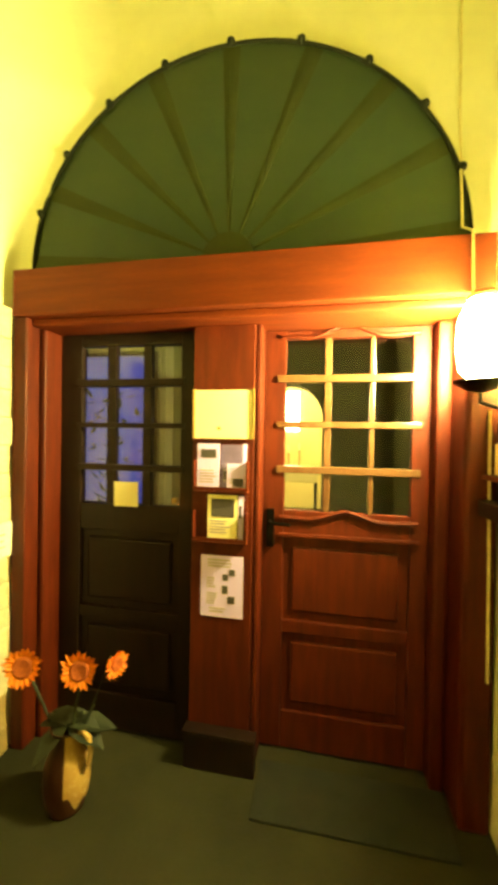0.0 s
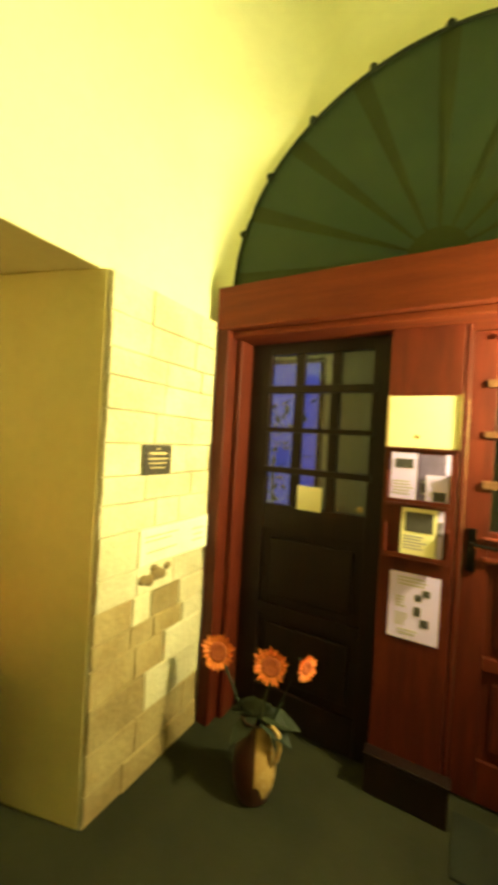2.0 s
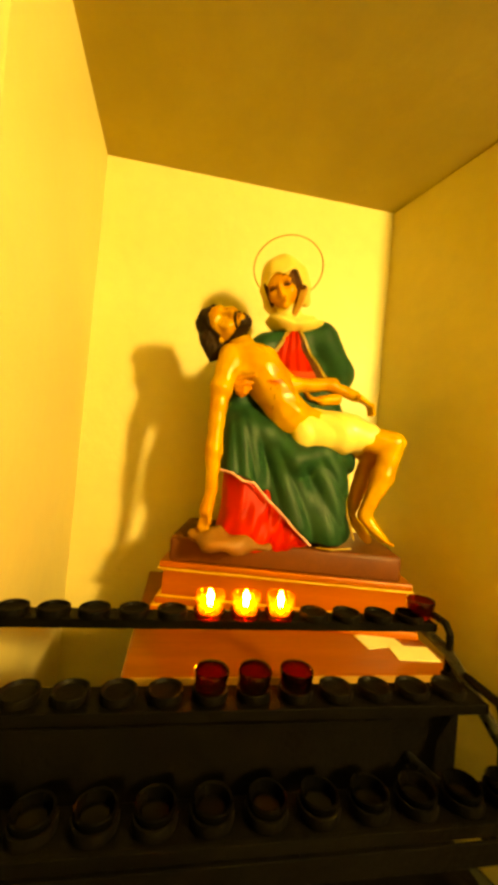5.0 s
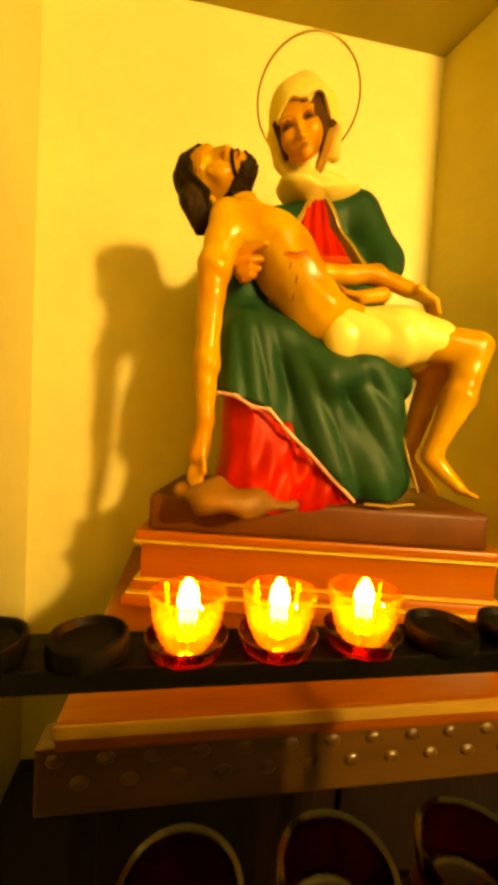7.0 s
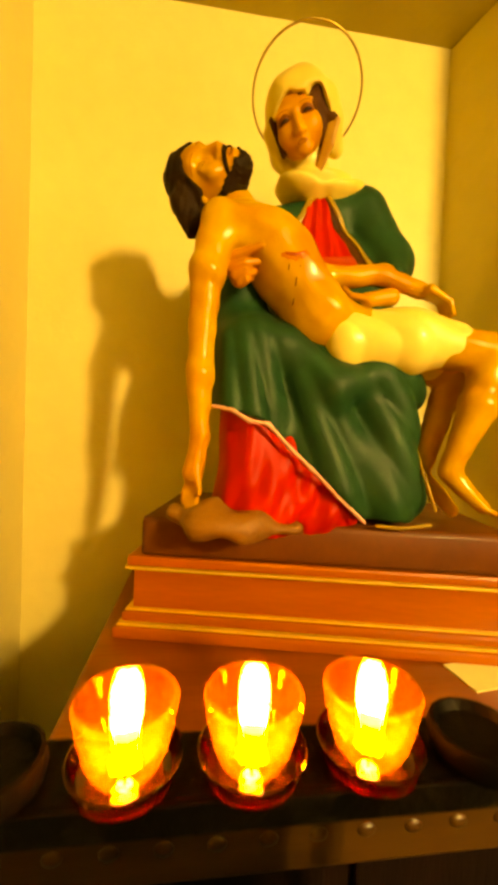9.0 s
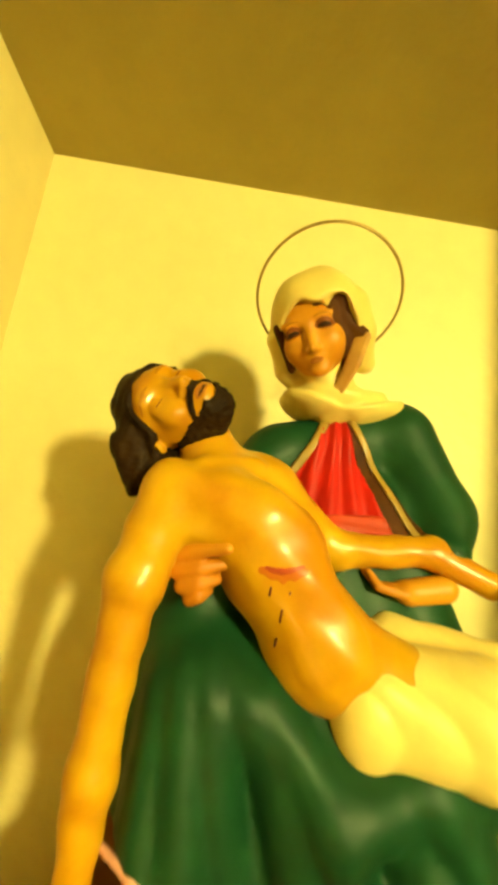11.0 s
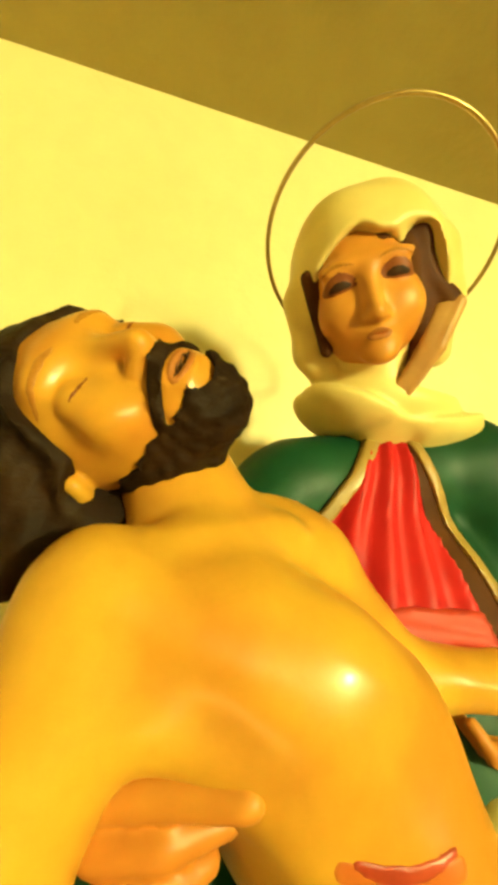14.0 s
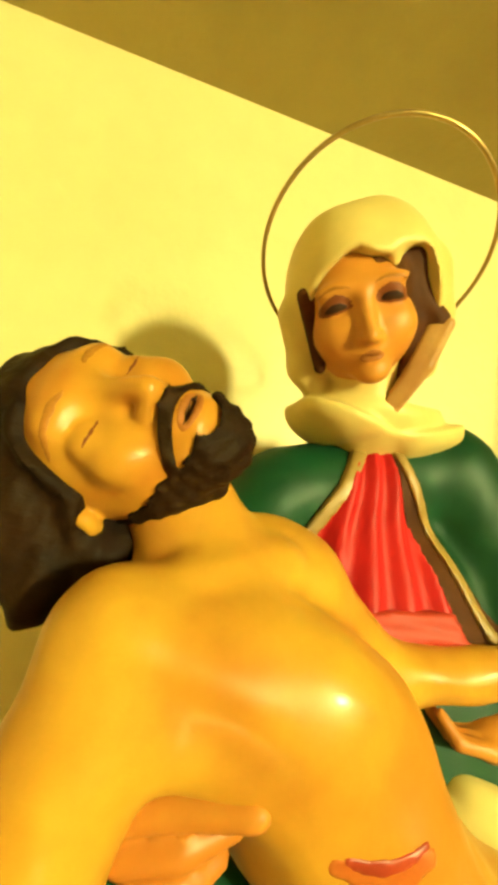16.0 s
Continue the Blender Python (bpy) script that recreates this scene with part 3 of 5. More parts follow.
def leaflet_holder(z, leaflets, label):
    h = thing("leaflet_holder", label, "leaflet holder", "leaflet holders", at=(-0.232, 2.149, z))
    part("backboard", boxed(-0.128, -0.008, -0.112, 0.128, -0.001, 0.112, 0.002), WOOD, h)
    part("tray", boxed(-0.132, -0.05, -0.118, 0.132, -0.001, -0.112, 0.002), WOOD, h)
    part("front_lip", boxed(-0.132, -0.05, -0.111, 0.132, -0.045, -0.092, 0.002), WOOD, h)
    for x in (-0.132, 0.125):
        part("side_panel", boxed(x, -0.05, -0.111, x + 0.007, -0.009, 0.03, 0.002), WOOD, h)
    for x0, x1, z0, z1, y, mat, pics in leaflets:
        lf = thing("leaflet", "printed leaflet standing in the wooden holder", "leaflet", "leaflets", at=(-0.232, 2.149, z))
        part("sheet", boxed(x0, y, z0, x1, y + 0.004, z1), mat, lf)
        bm = bmesh.new()
        for p0, p1, q0, q1 in pics:
            box(bm, p0, y - 0.0015, q0, p1, y - 0.0002, q1)
        part("picture", bm, INK, lf)
        bm = bmesh.new()
        bars(bm, x0 + 0.012, x1 - 0.012, z0 + 0.03, z0 + (z1 - z0) * 0.45, y - 0.0002, 5, rnd)
        part("print", bm, INK_GREY, lf)


leaflet_holder(1.435, [(-0.118, -0.008, -0.108, 0.112, -0.030, PAPER, [(-0.10, -0.025, 0.045, 0.085)]),
                       (-0.002, 0.10, -0.100, 0.108, -0.024, INK_VIOLET, [(0.012, 0.085, -0.06, -0.02)]),
                       (0.03, 0.118, -0.106, 0.02, -0.034, PAPER, [(0.06, 0.11, -0.09, -0.05)]),
                       (0.102, 0.121, -0.10, 0.112, -0.016, PAPER, [(0.106, 0.112, 0.0, 0.01)])], "wooden wall holder full of printed leaflets")
leaflet_holder(1.195, [(-0.062, 0.082, -0.106, 0.110, -0.030, PAPER_CREAM, [(-0.045, 0.068, 0.005, 0.092)]),
                       (0.084, 0.108, -0.10, 0.105, -0.018, PAPER, [(0.09, 0.10, 0.0, 0.06)])], "wooden wall holder with one cream leaflet")
poster = thing("poster", "white printed sheet pinned to the door post", "poster", at=(-0.227, 2.149, 0.858))
part("sheet", boxed(-0.105, -0.003, -0.1485, 0.105, -0.0008, 0.1485), PAPER, poster)
for x0, x1, z0, z1 in ((0.035, 0.065, 0.055, 0.085), (0.005, 0.032, 0.030, 0.060), (0.002, 0.030, -0.035, 0.005), (0.03, 0.065, -0.08, -0.045)):
    part("picture", boxed(x0, -0.0045, z0, x1, -0.0032, z1), INK, poster)
bm = bmesh.new()
for x0, x1, z0, z1, n in ((-0.07, 0.07, 0.09, 0.135, 3), (-0.075, -0.03, -0.01, 0.045, 4), (-0.075, -0.02, -0.09, -0.03, 5), (-0.06, 0.05, -0.13, -0.10, 2)):
    bars(bm, x0, x1, z0, z1, -0.0032, n, rnd)
part("print", bm, INK_GREY, poster)
note = thing("paper_note", "small cream paper note taped to the door glass", "note", at=(-0.765, 2.2, 1.272))
part("sheet", boxed(-0.068, 0.0, -0.064, 0.068, 0.002, 0.064), PAPER_CREAM, note)

# ---- lamp by the door ----
sconce = thing("wall_lamp", "lit frosted glass wall lamp on a dark bracket beside the door", "lamp", at=LAMP)
part("shade", lathe(bmesh.new(), [(0.045, -0.14), (0.075, -0.11), (0.085, -0.02), (0.08, 0.08), (0.055, 0.14), (0.03, 0.15)]), LAMP_GLASS, sconce, smooth=True)
part("cap", lathe(bmesh.new(), [(0.05, 0.152), (0.055, 0.165), (0.03, 0.185), (0.008, 0.19)]), BRASS, sconce, smooth=True)
# Dish made wide to block light falling steeply below the lamp
part("base", lathe(bmesh.new(), [(0.012, -0.195), (0.05, -0.185), (0.095, -0.158), (0.098, -0.150), (0.09, -0.150), (0.05, -0.152), (0.02, -0.16)]), IRON, sconce, smooth=True)
part("arm", tube(bmesh.new(), [(0, 0, -0.18), (0, 0, -0.23), (0.06, 0, -0.25), (0.126, 0, -0.22)], 0.009), IRON, sconce, smooth=True)
part("wall_plate", boxed(0.116, -0.03, -0.30, 0.129, 0.03, -0.15, 0.004), IRON, sconce)
cable = thing("lamp_cable", "pale cable running down the wall to the lamp", "cable", at=(0.78, 2.07, 0))
part("cable_run", tube(bmesh.new(), [(-0.02, 0.012, 3.6), (-0.015, 0.01, 2.9), (0.0, 0.0, 2.45), (0.012, -0.085, 2.39), (0.018, -0.085, 2.15)], 0.005, 8), FLEX, cable, smooth=True)
part("cable_drop", tube(bmesh.new(), [(0.10, -0.05, 1.70), (0.105, -0.055, 1.2), (0.112, -0.055, 0.63)], 0.006, 8), FLEX, cable, smooth=True)
stoup = thing("wall_shelf", "small dark wooden wall shelf with a pale card", "shelf", at=(0.929, 1.93, 1.45))
part("back", boxed(-0.02, -0.09, -0.16, -0.001, 0.09, 0.20, 0.004), WOOD_DARK, stoup)
part("tray", boxed(-0.075, -0.09, -0.02, -0.021, 0.09, 0.0, 0.004), WOOD, stoup)
part("tray", boxed(-0.085, -0.09, -0.16, -0.021, 0.09, -0.10, 0.006), WOOD_DARK, stoup)
part("card", boxed(-0.04, -0.06, 0.002, -0.034, 0.06, 0.12), PAPER_CREAM, stoup, "pale yellow card")

# ---- door mat ----
mat_ob = tagged(part("door_mat", boxed(-0.03, 1.90, 0.0, 0.78, 2.20, 0.012, 0.004), MAT), "flat dark green door mat in front of the door", "mat")

# ---- jug of sunflowers ----
VX, VY = -0.80, 1.80
JUG = [(0.055, 0), (0.07, 0.006), (0.088, 0.06), (0.095, 0.12), (0.087, 0.19), (0.065, 0.25), (0.054, 0.29), (0.058, 0.33), (0.066, 0.345), (0.058, 0.342), (0.046, 0.29), (0.05, 0.2), (0.02, 0.18)]
jug = thing("jug", "dark brown glazed jug with a cream side and looped handle", "jug", at=(VX, VY, 0))
part("body", lathe(bmesh.new(), JUG, n=36), CERAMIC_DARK, jug, smooth=True)
# cream glaze over one side, from the shoulder down to a ragged lower edge
bm = bmesh.new()
cols = []
for i in range(25):
    a = radians(-62 + i * 6)
    low = 0.055 + 0.018 * math.sin(i * 0.9) + 0.05 * max(0, 1 - i / 5)
    col = []
    for k in range(13):
        z = low + (0.335 - low) * k / 12
        r = float(np.interp(z, [p[1] for p in JUG[:9]], [p[0] for p in JUG[:9]])) + 0.0015
        col.append(bm.verts.new((r * math.cos(a), r * math.sin(a), z)))
    cols.append(col)
for p, q in zip(cols, cols[1:]):
    for k in range(12):
        bm.faces.new((p[k], q[k], q[k + 1], p[k + 1]))
part("cream_glaze", bm, CERAMIC, jug, "cream ochre glazed side", smooth=True)
part("handle", tube(bmesh.new(), [(0.055, -0.01, 0.325), (0.085, -0.015, 0.345), (0.115, -0.02, 0.325), (0.125, -0.02, 0.27), (0.112, -0.018, 0.21), (0.082, -0.012, 0.165)], 0.010, 10), CERAMIC, jug, smooth=True)


def sunflower(at, facing, r, base, droop=0.0, label="orange sunflower with a brown heart in the jug"):
    f = thing("sunflower", label, "flower", "sunflowers in the jug", at=at)
    q = Vector(facing).normalized().to_track_quat("Z", "Y").to_matrix()
    rn = random.Random(int(r * 1e4) + int(at[0] * 100))
    bm = lathe(bmesh.new(), [(0.001, -0.012), (r * 0.5, -0.008), (r * 0.55, 0.004), (r * 0.42, 0.012), (r * 0.2, 0.008), (0.001, 0.006)], n=24)
    bmesh.ops.rotate(bm, verts=bm.verts, cent=(0, 0, 0), matrix=q)
    part("heart", bm, SEED, f, smooth=True)
    for ring, (n, ln, lift) in enumerate(((19, 1.0, 0.2), (17, 0.86, 0.42))):
        bm = bmesh.new()
        for i in range(n):
            a = 2 * math.pi * (i + 0.5 * ring) / n + rn.uniform(-0.08, 0.08)
            l = r * ln * rn.uniform(0.85, 1.12)
            d = Vector((math.cos(a), math.sin(a), 0))
            s = Vector((-math.sin(a), math.cos(a), 0))
            w = r * 0.13
            up = lift * rn.uniform(0.5, 1.3)
            row = []
            for u, ww in ((0.42, 0.5), (0.62, 1.0), (0.82, 0.85), (1.0, 0.08)):
                c = d * (l * u) + Vector((0, 0, l * up * (u - 0.42) ** 1.2))
                row.append((bm.verts.new(c - s * w * ww + Vector((0, 0, 0.004))), bm.verts.new(c), bm.verts.new(c + s * w * ww + Vector((0, 0, 0.004)))))
            for p, t in zip(row, row[1:]):
                bm.faces.new((p[0], p[1], t[1], t[0]))
                bm.faces.new((p[1], p[2], t[2], t[1]))
        bmesh.ops.rotate(bm, verts=bm.verts, cent=(0, 0, 0), matrix=q)
        part("petals", bm, PETAL, f, smooth=True)
    back = Vector(facing).normalized() * -0.014
    b = Vector(base) - Vector(at)
    part("stem", tube(bmesh.new(), [back, back * 3 + Vector((0, 0, -0.03 + droop)), (back + b) * 0.5 + Vector((0, 0, 0.02)), b], 0.006, 8), STEM, f, smooth=True)
    return f


sunflower((-1.02, 1.80, 0.56), (0.25, -1, 0.25), 0.086, (VX - 0.02, VY, 0.22))
sunflower((-0.745, 1.80, 0.585), (0.2, -1, 0.2), 0.082, (VX + 0.01, VY, 0.22))
sunflower((-0.60, 1.84, 0.61), (0.9, -0.45, 0.1), 0.055, (VX + 0.02, VY + 0.01, 0.22), 0.05, "small drooping sunflower seen from its side in the jug")
lv = thing("leaf_spray", "dark green drooping sunflower leaves in the jug", "leaves", at=(VX, VY, 0.36))
rn = random.Random(8)
for i in range(9):
    a = rn.uniform(0, 6.28)
    d = Vector((math.cos(a), math.sin(a) * 0.6, rn.uniform(-0.1, 0.8))).normalized()
    s = d.cross(Vector((0, 0, 1))).normalized()
    l = rn.uniform(0.12, 0.2)
    bm = bmesh.new()
    row = []
    for u, w in ((0.0, 0.06), (0.3, 0.3), (0.6, 0.32), (0.85, 0.15), (1.0, 0.01)):
        c = d * (l * u) + Vector((0, 0, -0.09 * u * u - 0.02))
        row.append([bm.verts.new(c + s * (l * w * k) + Vector((0, 0, 0.012 * abs(k)))) for k in (-1, 0, 1)])
    for p, t in zip(row, row[1:]):
        for k in (0, 1):
            bm.faces.new((p[k], p[k + 1], t[k + 1], t[k]))
    part("leaf", bm, STEM, lv, smooth=True)


# ---- altar table and pedestal in the niche ----
table = thing("altar_table", "varnished reddish wooden altar table standing in the niche", "table", at=(-1.79, 0.55, 0))
part("tabletop", boxed(-0.33, -0.375, 0.605, 0.345, 0.42, 0.643, 0.006), WOOD_TOP, table)
part("body", boxed(-0.31, -0.37, 0.0, 0.29, 0.37, 0.604, 0.004), WOOD_DARK, table, "dark wooden body")
part("edge_strip", boxed(0.346, -0.375, 0.626, 0.350, 0.42, 0.643, 0.001), WOOD_EDGE, table, "pale worn wooden edge strip")
apron = part("apron", boxed(0.291, -0.40, 0.515, 0.335, 0.40, 0.604, 0.004), WOOD_APRON, table, "brown carved apron with rows of dimples")
dimple = bmesh.new()
bmesh.ops.create_icosphere(dimple, subdivisions=2, radius=1.0, matrix=Matrix.Diagonal((0.005, 0.012, 0.009, 1)))
dimple_me = mesh_of("dimple", dimple, WOOD_APRON, True)
for k in range(13):
    for j in (0, 1):
        o = new("dimple", dimple_me)
        o.parent = apron
        o.location = (0.335, -0.375 + (k + 0.5 * j) * 0.060, 0.588 - j * 0.030)
for y0, y1 in ((-0.33, -0.02), (0.02, 0.33)):
    part("front_panel", boxed(0.291, y0, 0.06, 0.302, y1, 0.49, 0.005), WOOD_DARK, table)

ped = thing("pedestal", "varnished orange-brown wooden pedestal with gilt mouldings under the statue", "pedestal", at=(-1.685, 0.58, 0.6435))
ped.rotation_euler = (0, 0, radians(-11))
part("body", boxed(-0.33, -0.355, 0.0, -0.012, 0.355, 0.130, 0.003), WOOD_PED, ped)
part("lower_moulding", boxed(-0.342, -0.385, 0.0, 0.014, 0.385, 0.022, 0.006), WOOD_PED, ped)
part("gilt_line", boxed(-0.340, -0.377, 0.0225, 0.008, 0.377, 0.027, 0.001), GILT, ped, "thin gilt line")
part("middle_moulding", boxed(-0.338, -0.372, 0.0275, 0.002, 0.372, 0.046, 0.006), WOOD_PED, ped)
part("gilt_line", boxed(-0.336, -0.366, 0.0465, -0.004, 0.366, 0.0505, 0.001), GILT, ped, "thin gilt line")
part("cap", boxed(-0.338, -0.366, 0.1305, -0.002, 0.366, 0.150, 0.006), WOOD_PED, ped)
part("gilt_line", boxed(-0.336, -0.368, 0.125, 0.001, 0.368, 0.130, 0.001), GILT, ped, "thin gilt line")
for y, x, rz in ((0.835, -1.60, 8), (0.90, -1.535, -6)):
    c = thing("prayer_card", "pale cream card lying on the altar table", "card", "cards on the table", at=(x, y, 0.6435))
    c.rotation_euler = (0, 0, radians(rz))
    part("sheet", boxed(-0.035, -0.055, 0.0, 0.035, 0.055, 0.0025), PAPER_CREAM, c)

# ---- votive candle stand ----
TIERS = [(-1.193, 0.882), (-1.092, 0.828), (-0.992, 0.774)]
RY0, RY1 = 0.012, 0.692
STEP = 0.0545
stand = thing("candle_stand", "black iron votive candle stand with three stepped tiers", "candle stand")
for i, (x, z) in enumerate(TIERS):
    front = 0.012 if i == 0 else 0.024
    part("tier", boxed(x - 0.025, RY0, z - 0.008, x + front, RY1, z, 0.002), IRON, stand)
    part("tier_edge", boxed(x + front + 0.0005, RY0, z - 0.012, x + front + 0.003, RY1, z + 0.001, 0.0008), IRON, stand)
for y in (RY0 - 0.008, RY1 + 0.008):
    part("side_bar", tube(bmesh.new(), [(-1.225, y, 0.855), (-1.16, y, 0.848), (-0.98, y, 0.752), (-0.94, y, 0.742), (-0.925, y, 0.735)], 0.0085, 10), STEEL, stand, "worn steel side bar", smooth=True)
    part("end_bracket", tube(bmesh.new(), [(-1.215, y, 0.888), (-1.17, y, 0.888), (-1.158, y, 0.876), (-1.157, y, 0.79), (-1.15, y, 0.70)], 0.006, 8), IRON, stand, smooth=True)
    part("end_bracket", tube(bmesh.new(), [(-1.12, y, 0.834), (-1.06, y, 0.834), (-1.048, y, 0.82), (-1.047, y, 0.74), (-1.05, y, 0.68)], 0.006, 8), IRON, stand, smooth=True)
    for x, z in ((-1.15, 0.82), (-0.965, 0.745)):
        part("leg", boxed(x - 0.012, y - 0.010, 0.0, x + 0.012, y + 0.010, z, 0.003), IRON, stand)
    part("stretcher", boxed(-1.137, y - 0.008, 0.20, -0.978, y + 0.008, 0.225, 0.003), IRON, stand)
for (x0, z0), (x1, z1) in ((TIERS[1], TIERS[2]),):
    part("riser", boxed(x0 + 0.0275, RY0 + 0.002, z1 - 0.03, x0 + 0.031, RY1 - 0.14, z0 - 0.0125), IRON, stand)
part("brace", tube(bmesh.new(), [(-1.118, 0.615, 0.7235), (-1.06, 0.632, 0.723), (-0.985, 0.648, 0.7215), (-0.965, 0.660, 0.7205)], 0.0075, 10), STEEL, stand, "worn steel brace bar", smooth=True)
part("back_plate", boxed(-1.122, RY0 + 0.002, 0.61, -1.119, RY1 - 0.002, 0.818), IRON, stand)
part("front_apron", boxed(-0.964, RY0, 0.738, -0.960, RY1, 0.762, 0.001), IRON, stand)
part("lower_shelf", boxed(-1.137, RY0 + 0.003, 0.595, -0.978, RY1 - 0.003, 0.607, 0.003), IRON, stand)

# sockets, one under every place
ring = bmesh.new()
lathe(ring, [(0.018, 0.0), (0.0215, 0.001), (0.0225, 0.006), (0.0215, 0.012), (0.0195, 0.0125), (0.017, 0.008), (0.004, 0.006)], n=20)
ring_me = mesh_of("socket", ring, IRON, True)
LIT = {(0, k) for k in (6, 7, 8)}
PLACES = [0.323 + (k - 6) * STEP for k in range(13)]
for i, (x, z) in enumerate(TIERS):
    for k, y in enumerate(PLACES):
        if (i == 0 and k in (6, 7, 8)):
            continue
        s = new("socket", ring_me)
        s.parent = stand
        s.location = (x, y, z + 0.0005)


def cup_mesh(h, r0, r1):
    bm = bmesh.new()
    lathe(bm, [(r0 * 0.8, 0.0), (r0, 0.004), (r0 + (r1 - r0) * 0.35, h * 0.3), (r0 + (r1 - r0) * 0.75, h * 0.65), (r1, h - 0.002), (r1 - 0.001, h),
               (r1 - 0.0028, h - 0.001), (r0 + (r1 - r0) * 0.7 - 0.003, h * 0.62), (r0 + (r1 - r0) * 0.3 - 0.003, h * 0.3), (r0 - 0.004, 0.008)], n=32)
    return bm


AMBER_CUP = mesh_of("cup", cup_mesh(0.032, 0.0155, 0.0222), AMBER, True)
RED_CUP = mesh_of("cup", cup_mesh(0.030, 0.0170, 0.0220), RED_GLASS, True)
DARK_CUP = mesh_of("cup", cup_mesh(0.017, 0.0165, 0.0200), SMOKE_GLASS, True)
SAUCER = mesh_of("saucer", lathe(bmesh.new(), [(0.015, 0), (0.021, 0.002), (0.0243, 0.011), (0.0235, 0.0115), (0.0195, 0.004), (0.002, 0.003)], n=28), RED_GLASS, True)
CANDLE = mesh_of("wax", lathe(bmesh.new(), [(0.0110, 0.0), (0.0125, 0.001), (0.0150, 0.0075), (0.0142, 0.0082), (0.0060, 0.0078), (0.001, 0.0074)], n=28), LIQUID_WAX, True)
FLAME_ME = mesh_of("flame", lathe(bmesh.new(), [(0.0034, 0.0), (0.0052, 0.003), (0.0058, 0.008), (0.0054, 0.0135), (0.0042, 0.0180), (0.0024, 0.0215), (0.0005, 0.024)], n=16), FLAME, True)
WICK = mesh_of("wick", tube(bmesh.new(), [(0, 0, 0), (0.0005, 0, 0.006)], 0.0008, 6), INK)


def votive(x, y, z, cup_me, label, lit):
    v = thing("votive_candle", label, "candle", "votive candles", at=(x, y, z))
    for me, zz, on in ((SAUCER, 0.0005, lit), (cup_me, 0.005, True), (CANDLE, 0.0125, lit), (WICK, 0.0100, lit), (FLAME_ME, 0.0125, lit)):
        if on:
            o = new(me.name, me)
            o.parent = v
            o.location = (0, 0, zz)
    return v


for k in (6, 7, 8):
    votive(TIERS[0][0], PLACES[k], TIERS[0][1], AMBER_CUP, "lit votive candle in an amber glass cup", True)
    votive(TIERS[1][0], PLACES[k], TIERS[1][1], RED_CUP, "unlit dark red glass votive cup on the stand", False)
votive(TIERS[0][0], PLACES[12] + 0.02, TIERS[0][1], RED_CUP, "unlit dark red glass votive cup at the tier's end", False)
for k in range(13):
    votive(TIERS[2][0], PLACES[k], TIERS[2][1], DARK_CUP, "empty smoked glass votive cup on the stand", False)

# box of spare candles on the lower shelf
tray = thing("candle_tray", "dark tray of spare pale candles on the lower shelf", "tray", at=(-1.055, 0.25, 0.6075))
part("bottom", boxed(-0.062, -0.21, 0.0, 0.078, 0.21, 0.0185), IRON, tray)
for x0, y0, x1, y1 in ((-0.062, -0.21, -0.058, 0.21), (0.073, -0.21, 0.078, 0.21), (-0.057, -0.21, 0.072, -0.205), (-0.057, 0.205, 0.072, 0.21)):
    part("side", boxed(x0, y0, 0.019, x1, y1, 0.026), IRON, tray)
spare = mesh_of("wax", lathe(bmesh.new(), [(0.0125, 0), (0.0140, 0.002), (0.0142, 0.008), (0.0125, 0.0100), (0.003, 0.0094)], n=16), WAX, True)
for i in range(2):
    for k in range(6):
        s = tagged(new("spare_candle", spare), "unused pale yellow votive candle in the tray", "candle", "spare candles")
        s.location = (-1.060 + i * 0.034, 0.140 + k * 0.0415 + (0.008 if k > 3 else 0), 0.6265)


